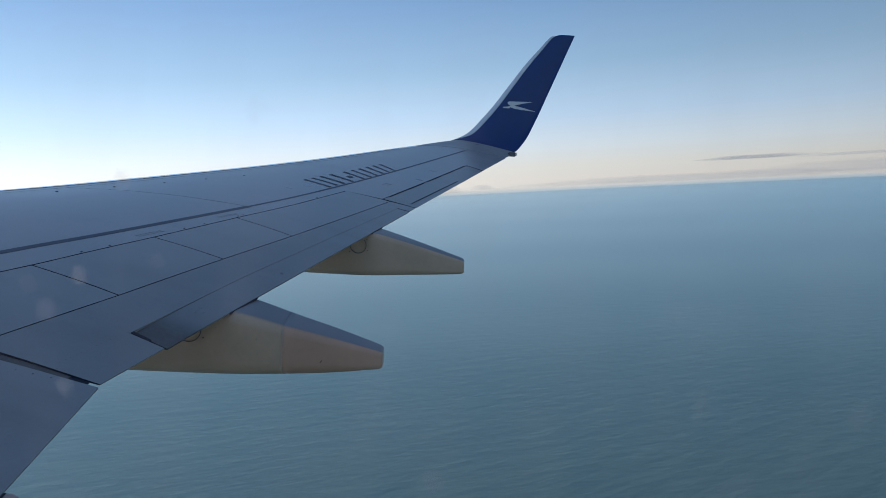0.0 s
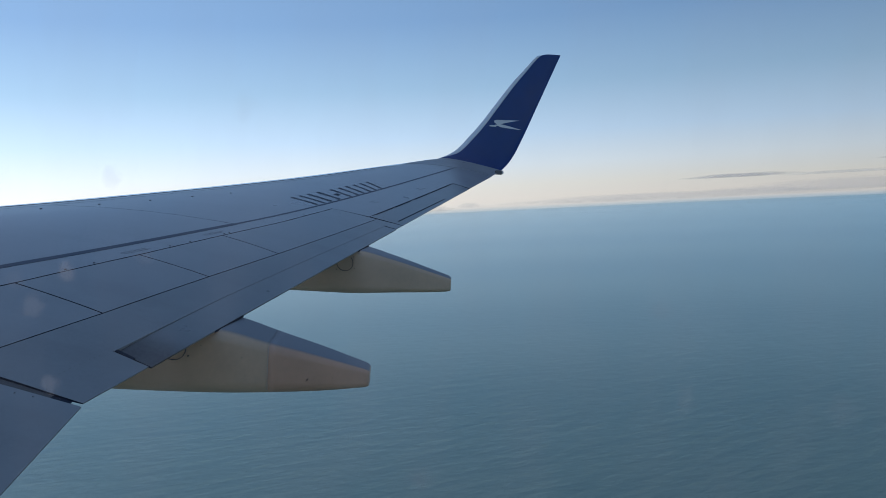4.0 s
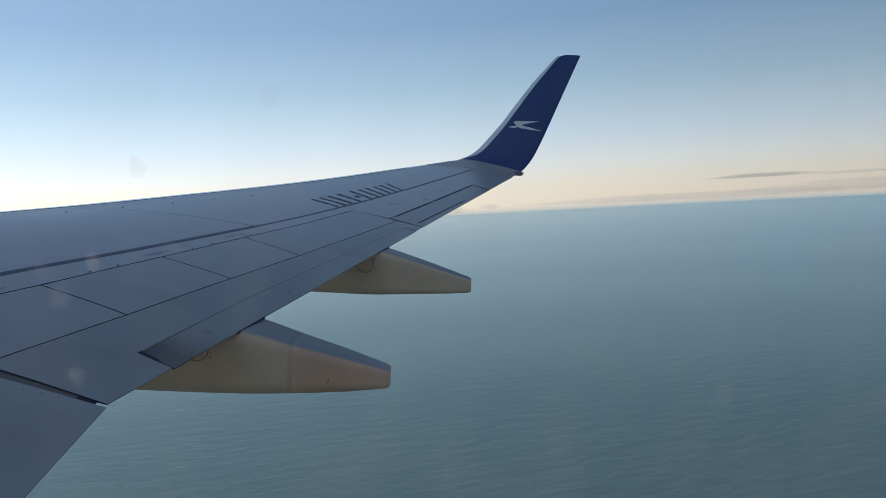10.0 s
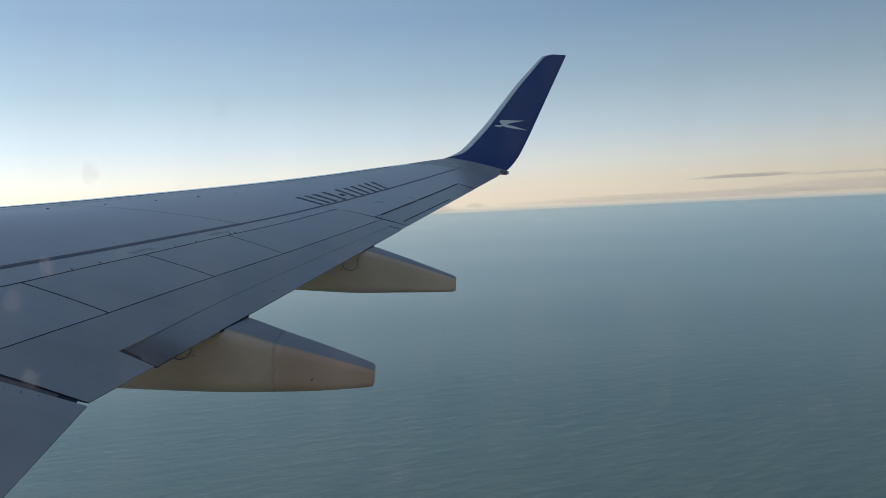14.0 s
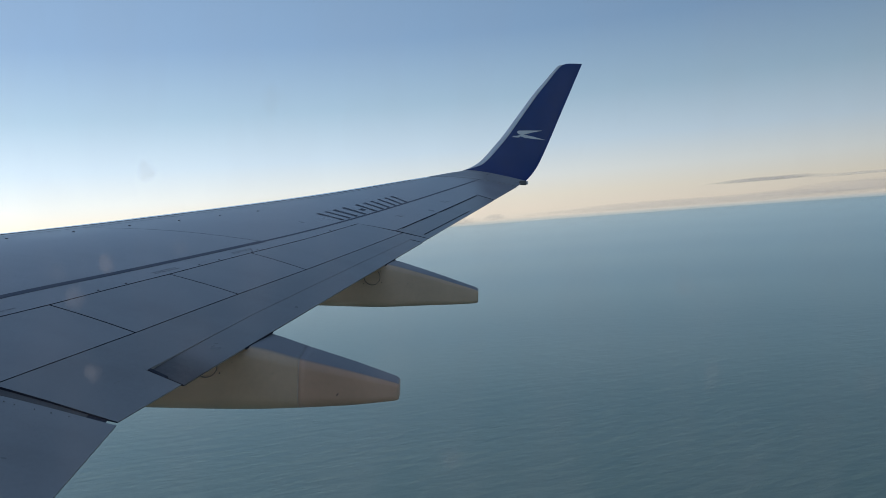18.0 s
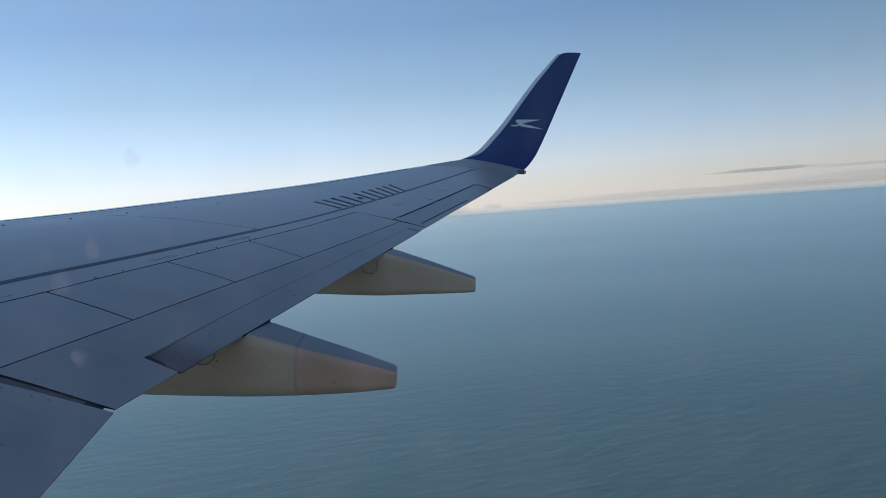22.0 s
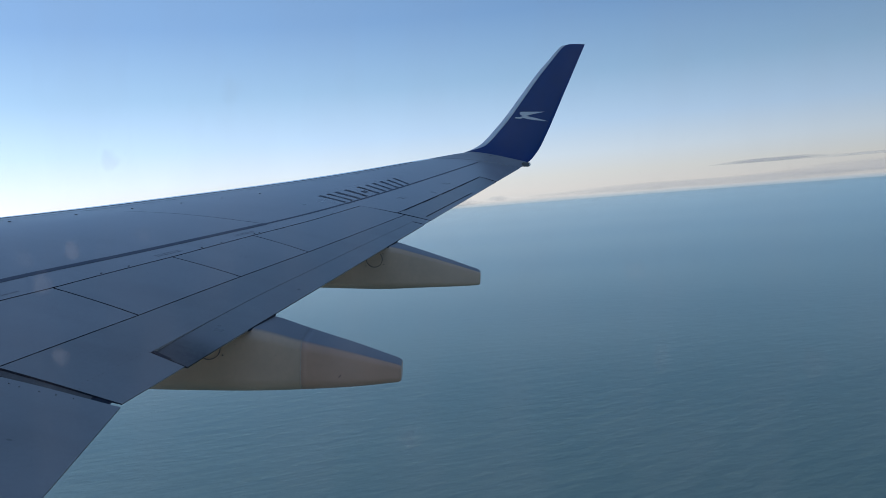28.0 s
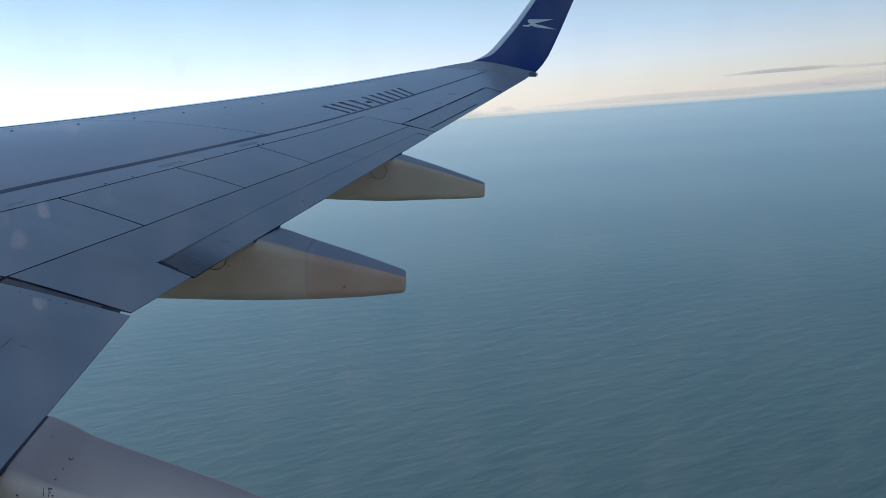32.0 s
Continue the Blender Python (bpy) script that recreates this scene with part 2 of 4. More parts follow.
def pchip(xs, ys):
    """A smooth curve through the knots that does not overshoot."""
    xs, ys = np.array(xs, float), np.array(ys, float)
    h, d = np.diff(xs), np.diff(ys) / np.diff(xs)
    m = np.zeros(len(xs))
    m[0], m[-1] = d[0], d[-1]
    for i in range(1, len(xs) - 1):
        if d[i - 1] * d[i] > 0:
            w1, w2 = 2 * h[i] + h[i - 1], h[i] + 2 * h[i - 1]
            m[i] = (w1 + w2) / (w1 / d[i - 1] + w2 / d[i])

    def curve(x):
        i = int(np.clip(np.searchsorted(xs, x) - 1, 0, len(h) - 1))
        u = min(max((x - xs[i]) / h[i], -1), 2)
        return float(ys[i] * (1 + 2 * u) * (1 - u) ** 2 + m[i] * h[i] * u * (1 - u) ** 2 + ys[i + 1] * u * u * (3 - 2 * u) + m[i + 1] * h[i] * u * u * (u - 1))

    return curve


# ---- shape of the wing ----
KINK = 5.75  # where the trailing edge bends
crest = pchip((1.5, 3, 7, 10.5, 14, 17), (0.096, 0.0985, 0.1105, 0.0865, 0.0705, 0.0850))
camber = pchip([math.sqrt(s) for s in (0, .01, .03, .07, .12, .2, .3, .4, .5, .6, .7, .8, .9, 1)], (.50, .72, .83, .915, .955, .99, 1.0, .97, .90, .79, .65, .47, .25, 0))


def te_y(x):
    return 1.876 - 0.2617 * (x - KINK) if x > KINK else 1.862 - 0.068 * (KINK - x)


def te_z(x):
    return 0.0905 * (x - KINK) - 0.0002 * (x - KINK) ** 2


def le_y(x):
    return 6.583 - 0.5121 * (x - KINK)


def top(x, y):
    """Height of the upper skin."""
    c = le_y(x) - te_y(x)
    s = min(max(1 - (y - te_y(x)) / c, 0), 1)
    return te_z(x) + c * crest(x) * camber(math.sqrt(s))


def under(x, y):
    """Height of the lower skin."""
    c = le_y(x) - te_y(x)
    s = min(max(1 - (y - te_y(x)) / c, 0), 1)
    t = 1.25 * (0.2969 * math.sqrt(s) - 0.126 * s - 0.3516 * s * s + 0.2843 * s ** 3 - 0.1036 * s ** 4)
    return top(x, y) - c * t - 0.012


def line(*knots):
    xs, ys = [k[0] for k in knots], [k[1] for k in knots]
    return lambda x: float(np.interp(x, xs, ys)) if xs[0] <= x <= xs[-1] else (ys[0] + (x - xs[0]) * (ys[1] - ys[0]) / (xs[1] - xs[0]) if x < xs[0] else ys[-1] + (x - xs[-1]) * (ys[-1] - ys[-2]) / (xs[-1] - xs[-2]))


stripe_y = pchip((1.5, 6.96, 7.85, 9.2, 10.74, 11.93, 14.2, 16.6, 17.2), (5.40, 3.15, 2.765, 2.25, 1.685, 1.297, 0.585, -0.20, -0.39))
hinge_y = line((5.76, 3.34), (6.35, 3.10), (6.94, 2.845), (8.05, 2.43), (9.19, 2.04), (10.19, 1.68), (11.38, 1.29))
spoiler_y = line((5.76, 2.58), (6.84, 2.20), (7.94, 1.84), (9.02, 1.48), (11.32, 0.74))
cove_y = line((6.42, 1.95), (7.68, 1.62), (9.59, 1.07), (11.1, 0.62))
aileron_y = line((11.54, 0.78), (15.14, -0.25))


def plate(name, upper, lower, x_up, x_low, mat, parent, lift=0.0, n=24, m=6, gap=0.006, depth=0.045, lip=None, ends=None, bend=None, label=""):
    """A skin plate between two lines along the span, with edges that go down into the joint."""
    verts, faces = [], []
    for i in range(n + 1):
        u = i / n
        g0, g1 = ends if ends else (gap, gap)
        xu = x_up[0] + g0 + (x_up[1] - x_up[0] - g0 - g1) * u
        xl = x_low[0] + g0 + (x_low[1] - x_low[0] - g0 - g1) * u
        yu, yl = upper(xu) - gap, lower(xl) + gap
        for j in range(m + 1):
            v = j / m
            x, y = xu + (xl - xu) * v + (bend(v) * 0.53 * u if bend else 0), yu + (yl - yu) * v
            verts.append((x, y, top(x, y) + (lift(x, v) if callable(lift) else lift)))
    for i in range(n):
        for j in range(m):
            a = i * (m + 1) + j
            faces.append((a, a + 1, a + m + 2, a + m + 1))
    ring = [i * (m + 1) for i in range(n + 1)] + [n * (m + 1) + j for j in range(1, m + 1)] + [i * (m + 1) + m for i in range(n - 1, -1, -1)] + [j for j in range(m - 1, 0, -1)]
    bm = mesh_from(verts, faces)
    hi = [bm.verts.new(verts[i]) for i in ring]
    lo = [bm.verts.new((verts[i][0], verts[i][1], verts[i][2] - (depth if not lip else lip + (depth - lip) * (1 - (i % (m + 1)) / m) ** 0.8))) for i in ring]
    for k in range(len(ring)):
        q = (k + 1) % len(ring)
        wall = bm.faces.new((hi[k], hi[q], lo[q], lo[k]))
        wall.material_index = 0 if lip and ring[k] % (m + 1) == m and ring[q] % (m + 1) == m else 1
    bmesh.ops.recalc_face_normals(bm, faces=bm.faces)
    if sum(f.normal.z for f in bm.faces if abs(f.normal.z) > 0.7) < 0:
        bmesh.ops.reverse_faces(bm, faces=bm.faces)
    ob = part(name, bm, mat, parent, label)
    ob.data.materials.append(GAP)
    return ob


def ribbon(name, points, width, mat, parent, lift=0.003, label=""):
    """A flat band on the upper skin along points (x, y)."""
    verts, faces = [], []
    for i, (x, y) in enumerate(points):
        a, b = points[max(i - 1, 0)], points[min(i + 1, len(points) - 1)]
        d = Vector((b[0] - a[0], b[1] - a[1])).normalized()
        for k in (-1, 1):
            px, py = x - d.y * k * width / 2, y + d.x * k * width / 2
            verts += [(px, py, top(px, py) + lift), (px, py, top(px, py) - 0.01)]
    for i in range(len(points) - 1):
        a = i * 4
        faces += [(a, a + 4, a + 6, a + 2), (a, a + 1, a + 5, a + 4), (a + 2, a + 6, a + 7, a + 3)]
    return part(name, mesh_from(verts, faces, False), mat, parent, label)


def button(bm, x, y, r, h, sides=10, stretch=1.0):
    """A low round head on the upper skin."""
    z = top(x, y)
    rings = []
    for rr, zz in ((r, -0.004), (r, h * 0.6), (r * 0.7, h)):
        rings.append([bm.verts.new((x + rr * stretch * math.cos(k * math.tau / sides), y + rr * math.sin(k * math.tau / sides), z + zz)) for k in range(sides)])
    for a, b in zip(rings, rings[1:]):
        for k in range(sides):
            bm.faces.new((a[k], a[(k + 1) % sides], b[(k + 1) % sides], b[k]))
    bm.faces.new(rings[-1])


# ---- the airliner ----
airliner = tagged(new("airliner"), "grey-winged twin-jet airliner with a blue winglet, banking over the sea", "airplane")
airliner.matrix_world = ATTITUDE

# wing body below the skin plates: closed, dark in the joints
xs = list(np.linspace(1.62, 17.0, 60))
ss = [0, .004, .012, .03, .06, .1, .16, .24, .33, .42, .52, .62, .72, .8, .88, .93, .965]
verts, faces = [], []
for x in xs:
    c = le_y(x) - te_y(x)
    for s in ss:
        y = le_y(x) - s * c
        verts.append((x, y, top(x, y) - 0.036))
    for s in ss[::-1][:-1]:
        y = le_y(x) - s * c
        verts.append((x, y, min(under(x, y), top(x, y) - 0.05)))
k = 2 * len(ss) - 1
for i in range(len(xs) - 1):
    for j in range(k):
        a, b = i * k + j, i * k + (j + 1) % k
        faces.append((a, b, b + k, a + k))
faces += [tuple(range(k))[::-1], tuple((len(xs) - 1) * k + j for j in range(k))]
wing = part("wing", mesh_from(verts, faces), GAP, airliner, "dark wing structure seen in the panel joints")

# lower skin and trailing-edge lip
verts, faces = [], []
low = [0.02, .06, .14, .25, .4, .55, .7, .82, .92, 0.968]
for x in xs:
    c = le_y(x) - te_y(x)
    for s in low:
        y = le_y(x) - s * c
        verts.append((x, y, min(under(x, y), top(x, y) - 0.05) - 0.004))
for i in range(len(xs) - 1):
    for j in range(len(low) - 1):
        a = i * len(low) + j
        faces.append((a, a + len(low), a + len(low) + 1, a + 1))
part("lower_skin", mesh_from(verts, faces), SKIN, wing, "grey painted lower skin")


def slat_back(x):
    return le_y(x) - 0.18 * (le_y(x) - te_y(x))


# leading-edge slats: bare metal noses with a painted upper rear
def slat(x0, x1):
    verts, faces = [], []
    nose = [(-1, .05), (-1, .03), (-1, .012), (-1, .004), (1, 0), (1, .003), (1, .008), (1, .016), (1, .03), (1, .05), (1, .075), (1, .10), (1, .125)]
    n = 12
    for i in range(n + 1):
        x = x0 + 0.004 + (x1 - x0 - 0.008) * i / n
        c = le_y(x) - te_y(x)
        for sgn, s in nose:
            y = le_y(x) - s * c
            verts.append((x, y + (0.006 if s == 0 else 0), top(x, y) + 0.001 if sgn > 0 else under(x, y) - 0.006))
    w = len(nose)
    for i in range(n):
        for j in range(w - 1):
            a = i * w + j
            faces.append((a, a + 1, a + w + 1, a + w))
    ob = part("slat", mesh_from(verts, faces), ALUMINIUM, wing, "polished metal leading edge slat")
    plate("slat_skin", lambda x: le_y(x) - 0.125 * (le_y(x) - te_y(x)) + 0.004, slat_back, (x0, x1), (x0, x1), SKIN, wing, n=12, m=5, gap=0.006)
    return ob


for a, b in ((1.7, 5.0), (5.0, 7.9), (7.9, 10.75), (10.75, 13.55), (13.55, 16.2), (16.2, 17.0)):
    slat(a, b)

for a, b in ((1.8, 5.0), (5.0, 7.9), (7.9, 10.75), (10.75, 13.55), (13.55, 16.2)):
    ribbon("slat_joint", [(x, le_y(x) - 0.122 * (le_y(x) - te_y(x))) for x in np.linspace(a + 0.01, b - 0.01, 16)], 0.03, LINE, wing, lift=0.003, label="dark line behind the bright slat nose")

# fixed skin of the wing box and behind it
plate("skin_panel", slat_back, stripe_y, (1.7, 9.60), (1.7, 9.68), SKIN, wing, n=40, m=14, gap=0.005)
plate("skin_panel", slat_back, stripe_y, (9.60, 17.0), (9.68, 17.0), SKIN, wing, n=40, m=12, gap=0.005)
plate("skin_panel", stripe_y, hinge_y, (1.7, 11.36), (1.7, 11.36), SKIN, wing, n=40, m=3, gap=0.005, ends=(0.005, 0.001), lift=0.001)
plate("skin_panel", stripe_y, aileron_y, (11.36, 15.15), (11.36, 15.15), SKIN, wing, n=24, m=6, gap=0.005, ends=(0.001, 0.004))
plate("skin_panel", stripe_y, te_y, (15.15, 17.0), (15.03, 17.0), SKIN, wing, n=12, m=8, gap=0.004, lip=0.007)
dark = [(x, stripe_y(x)) for x in np.linspace(5.0, 9.68, 40)]
ribbon("sealant_line", dark, 0.054, LINE, wing, label="broad dark line along the rear spar")
ribbon("sealant_line", [(x, stripe_y(x)) for x in np.linspace(9.68, 16.7, 50)], 0.03, LINE, wing, label="narrow dark line along the rear spar")

# spoilers
for (a, b), (c, d) in (((5.77, 6.92), (5.77, 6.82)), ((6.92, 8.04), (6.82, 7.965)), ((8.04, 9.15), (7.965, 9.02)), ((9.15, 11.36), (9.02, 11.33))):
    tagged(plate("spoiler", hinge_y, spoiler_y, (a, b), (c, d), SPOILER, wing, n=14, m=6, gap=0.0055, ends=(0.006, 0.003 if b > 11 else 0.006)), "flat grey spoiler panel lying closed")
plate("skin_panel", hinge_y, lambda x: 2.587 + 0.02 * (5.7 - x), (1.7, 3.4), (1.7, 3.4), SKIN, wing, n=8, m=5, gap=0.005)
plate("spoiler", hinge_y, lambda x: 2.587 + 0.02 * (5.7 - x), (3.4, 5.768), (3.4, 5.768), SPOILER, wing, n=14, m=6, gap=0.006)

# shroud between spoilers and outboard flap, and its inboard end that reaches the trailing edge
plate("flap_shroud", spoiler_y, cove_y, (6.393, 11.335), (6.393, 11.335), FLAPS, wing, n=40, m=4, gap=0.0015, ends=(0, 0), lift=-0.0015, lip=0.04)
plate("flap_shroud", spoiler_y, te_y, (5.789, 6.40), (5.779, 6.345), FLAPS, wing, n=10, m=7, gap=0.004, lip=0.007, ends=(0, 0), bend=lambda v: min(v / 0.52, 1) * 0.052 if v < 0.52 else 0.052 * (1 - v) / 0.48)
plate("flap_shroud", lambda x: cove_y(x) + 0.006, te_y, (11.10, 11.335), (11.10, 11.335), FLAPS, wing, n=4, m=6, gap=0.003, lip=0.007, ends=(0.002, 0))
plate("flap", cove_y, te_y, (6.425, 11.095), (6.370, 11.095), DARK_ENDED, wing, lift=lambda x, v: -0.003 - (0.016 - 0.008 * v) * math.exp(-max(x - 6.37, 0) / 0.4), n=60, m=5, gap=0.0005, lip=0.010, ends=(0, 0.003), label="retracted outboard flap, grey paint darker at its inboard end")
plate("flap", lambda x: 2.58 + 0.02 * (5.7 - x), te_y, (1.7, 5.703), (1.7, 5.748), FLAPS, wing, lift=-0.004, n=30, m=7, gap=0.004, lip=0.007, label="retracted inboard flap, grey paint")

# grey-brown seal in the gap between the two flaps
seal = [(5.744, y) for y in np.linspace(2.572, 2.03, 12)]
ribbon("flap_seal", seal, 0.062, SEAL, wing, lift=-0.006, label="worn grey-brown rubber seal between the flaps")

ribbon("flap_seal_tip", [(5.752 + 0.001 * k, 2.03 - 0.013 * k) for k in range(9)], 0.046, GAP, wing, lift=-0.008, label="black tip of the seal between the flaps")
# dark ribbon added to draw the black gap at the flap's inboard end
ribbon("flap_end_gap_ribbon", [(6.411 - 0.033 * k / 6, 1.950 - 0.122 * k / 6) for k in range(7)], 0.028, GAP, wing, lift=0.001, label="black ribbon drawn in the gap at the inboard end of the outboard flap")

# aileron and its tab
tab_y = line((11.48, 0.48), (13.59, -0.11), (15.1, -0.49))
plate("aileron", aileron_y, te_y, (11.38, 15.13), (11.36, 15.0), FLAPS, wing, lift=-0.002, n=36, m=7, gap=0.003, lip=0.007, label="grey aileron in line with the wing")
tab_line = [(x, tab_y(x)) for x in np.linspace(11.5, 13.6, 24)]
ribbon("aileron_tab_joint", tab_line, 0.008, GAP, wing, lift=0.0035)
for a, b in ((11.56, 12.2), (12.24, 12.92), (13.05, 13.75), (13.82, 14.45), (14.5, 15.05)):
    ribbon("hinge_gap", [(x, aileron_y(x) - 0.01) for x in np.linspace(a, b, 8)], 0.017 if a > 12.2 else 0.009, GAP, wing, lift=0.004)

ribbon("aileron_end_joint", [(15.145 - 0.02 * k, aileron_y(15.145) + 0.005 - (aileron_y(15.145) - te_y(15.02) - 0.03) * k / 6) for k in range(7)], 0.014, GAP, wing, lift=0.0035, label="dark joint at the outer end of the aileron")

# registration on the upper skin, kept as plain bars, two to a character
def mark(u, v):
    return 11.36 + 2.07 * u + (0.25 + 0.29 * u) * v, 1.455 - 0.70 * u + (0.44 - 0.10 * u) * v


def bar(u0, u1, v0, v1, lean=0.0):
    verts = []
    for u, v in ((u0, v0), (u1, v0), (u1 + lean, v1), (u0 + lean, v1)):
        x, y = mark(u, v)
        verts.append((x, y, top(x, y) + 0.003))
    bm = mesh_from(verts, [(0, 1, 2, 3)], False)
    bmesh.ops.solidify(bm, geom=bm.faces[:], thickness=0.004)
    return part("marking_bar", bm, LETTERS, wing, "faded dark blue-grey bar of the wing marking")


for start, width in ((0.0, 0.14), (0.17, 0.18), (0.44, 0.17), (0.64, 0.17), (0.84, 0.16)):
    bar(start + 0.05 * width, start + 0.24 * width, 0.13, 0.98)
    bar(start + 0.66 * width, start + 0.85 * width, 0.13, 0.98)
bar(0.37, 0.42, 0.40, 0.58)

# small vent heads along the slats
for x, y in ((8.67, 4.18), (9.25, 3.85), (9.84, 3.54), (10.39, 3.21), (10.93, 2.91), (11.48, 2.60)):
    bm = bmesh.new()
    button(bm, x, y, 0.012, 0.006, 12, 1.6)
    part("slat_bolt", bm, FITTING, wing, "small dark oval bolt head on the slat")

# fasteners along the spoiler hinge line and on the flap shroud
for x in (6.53, 7.36, 7.62, 8.45, 8.72, 9.22, 9.30, 10.7):
    bm = bmesh.new()
    button(bm, x, hinge_y(x) + 0.028, 0.009, 0.005, 8, 1.4)
    part("hinge_bolt", bm, FITTING, wing)
RIVETS = [(5.80, 2.54), (5.80, 2.473), (5.825, 2.399), (5.80, 2.306), (5.80, 2.259), (5.825, 2.196), (5.80, 2.12), (5.80, 2.079)]  # beside the flap seal
RIVETS += [(5.86 + 0.039 * i + 0.006 * (i % 2), 2.134 - 0.0117 * i) for i in range(13)]  # across the shroud
RIVETS += [(5.655, 2.431), (5.65, 2.372), (5.66, 2.27), (5.672, 2.185), (5.692, 2.098)]  # on the inboard flap
for k, (x, y) in enumerate(RIVETS):
    bm = bmesh.new()
    button(bm, x, y, 0.0030 if k % 3 else 0.0038, 0.0004, 6)
    part("rivet", bm, RIVET, wing)

# yellow escape-strap fitting and the faint stencil beside it
# a flat tongue on the skin, the loop standing at its head
bm = bmesh.new()
tongue = [bm.verts.new((6.555 + dx, y, top(6.555 + dx, y) + h)) for h in (0.009, -0.004) for dx, y in ((-0.030, 3.158), (-0.026, 3.095), (-0.004, 3.083), (0.024, 3.092), (0.034, 3.150), (0.004, 3.168))]
bm.faces.new(tongue[:6])
for k in range(6):
    bm.faces.new((tongue[k], tongue[k + 6], tongue[(k + 1) % 6 + 6], tongue[(k + 1) % 6]))
bmesh.ops.recalc_face_normals(bm, faces=bm.faces)
bmesh.ops.bevel(bm, geom=[e for e in bm.edges if min(v.co.z - top(v.co.x, v.co.y) for v in e.verts) > 0.005], offset=0.004, segments=2, affect="EDGES")
strap = part("strap_tongue", bm, YELLOW, wing, "flat yellow foot of the escape strap fitting")
bm = bmesh.new()
lay = Matrix.Translation((6.548, 3.152, top(6.548, 3.152) + 0.016)) @ Matrix.Rotation(radians(-48), 4, "Y") @ Matrix.Rotation(radians(24), 4, "X")
loops = []
for k in range(18):
    a = k * math.tau / 18
    loops.append([bm.verts.new(lay @ Vector(((0.0165 + 0.0075 * math.cos(w)) * math.cos(a), (0.0135 + 0.0075 * math.cos(w)) * math.sin(a), 0.0075 * math.sin(w)))) for w in (0, 1.05, 2.09, 3.14, 4.19, 5.24)])
for k in range(18):
    for w in range(6):
        bm.faces.new((loops[k][w], loops[(k + 1) % 18][w], loops[(k + 1) % 18][(w + 1) % 6], loops[k][(w + 1) % 6])).smooth = True
part("strap_ring", bm, PALE_YELLOW, wing, "pale yellow escape strap ring standing up from the skin")
bm = bmesh.new()
button(bm, 6.550, 3.07, 0.011, 0.006, 10)
part("strap_bolt", bm, FITTING, wing)


def stencil(x, y, length, rows, apart=0.028):
    # rows of short unreadable marks, each a plain bar
    dice = random.Random(int(x * 100))
    for i in range(rows):
        at, end = dice.uniform(0, 0.03), length * dice.uniform(0.7, 1)
        while at < end:
            run = dice.uniform(0.03, 0.075)
            ribbon("stencil_bar", [(x + at + run * k / 2, y - apart * i - 0.38 * (at + run * k / 2)) for k in range(3)], 0.011, STENCIL, wing, lift=0.0025)
            at += run + 0.014


stencil(6.50, 3.245, 0.16, 3)
stencil(6.62, 3.055, 0.12, 1)
stencil(7.96, 2.565, 0.31, 2)
stencil(9.00, 2.215, 0.34, 2)
stencil(12.2, 0.92, 0.17, 2, 0.06)
stencil(13.9, 0.35, 0.17, 2, 0.06)
# faint scored line with two fasteners on the inboard flap
ribbon("scratch", [(5.00 + 0.04 * k, 2.21 + 0.003 * k) for k in range(6)], 0.006, STENCIL, wing, lift=0.0)
for x, y in ((5.04, 2.27), (5.10, 2.28), (5.28, 2.38)):
    bm = bmesh.new()
    button(bm, x, y, 0.005, 0.0015, 6)
    part("rivet", bm, RIVET, wing)

# ---- winglet ----
SECTIONS = (  # leading and trailing edge of each section
    ((17.00, 0.822, 1.078), (17.00, -1.068, 0.998)),
    ((17.30, 0.303, 1.197), (17.22, -1.151, 1.036)),
    ((17.50, 0.000, 1.268), (17.38, -1.261, 1.103)),
    ((17.62, -0.316, 1.446), (17.50, -1.376, 1.215)),
    ((17.68, -0.620, 1.790), (17.60, -1.498, 1.388)),
    ((17.72, -0.823, 2.049), (17.66, -1.598, 1.592)),
    ((17.76, -1.050, 2.378), (17.71, -1.727, 1.896)),
    ((17.81, -1.376, 2.846), (17.79, -1.916, 2.372)),
    ((17.86, -1.615, 3.140), (17.85, -2.091, 2.813)),
    ((17.91, -1.853, 3.423), (17.91, -2.265, 3.252)),
    ((17.93, -1.961, 3.467), (17.94, -2.352, 3.470)),
    ((17.93, -2.041, 3.486), (17.94, -2.357, 3.495)),
)


def station(v):
    """Leading and trailing edge at v, in sections from the wing's end, with smooth bends."""
    i = min(int(v), len(SECTIONS) - 2)
    u = v - i
    out = []
    for e in (0, 1):
        p = [Vector(SECTIONS[min(max(i + q, 0), len(SECTIONS) - 1)][e]) for q in (-1, 0, 1, 2)]
        out.append(0.5 * (2 * p[1] + (p[2] - p[0]) * u + (2 * p[0] - 5 * p[1] + 4 * p[2] - p[3]) * u * u + (3 * p[1] - p[0] - 3 * p[2] + p[3]) * u ** 3))
    return out


def winglet_point(v, s, face, off=0.0):
    """face: 1 on the inboard side, -1 on the outboard side."""
    le, te = station(v)
    a, b = station(max(v - 0.15, 0)), station(min(v + 0.15, len(SECTIONS) - 1))
    chord, span = te - le, (b[0] + b[1]) - (a[0] + a[1])
    nrm = span.cross(chord).normalized()
    if nrm.dot(Vector((-1, 0, 0.6))) < 0:
        nrm = -nrm
    p = 5 * (0.2969 * math.sqrt(s) - 0.126 * s - 0.3516 * s * s + 0.2843 * s ** 3 - 0.1036 * s ** 4)
    lift = 0.046 * 2 * p * chord.length
    if face > 0 and v < 2:  # takes over from the wing's own upper skin
        w = v * v * (3 - v) / 4
        lift = w * lift + (1 - w) * chord.length * crest(17) * (camber(math.sqrt(s)) - camber(0) * (1 - s))
    return le + chord * s + nrm * face * (lift + off)


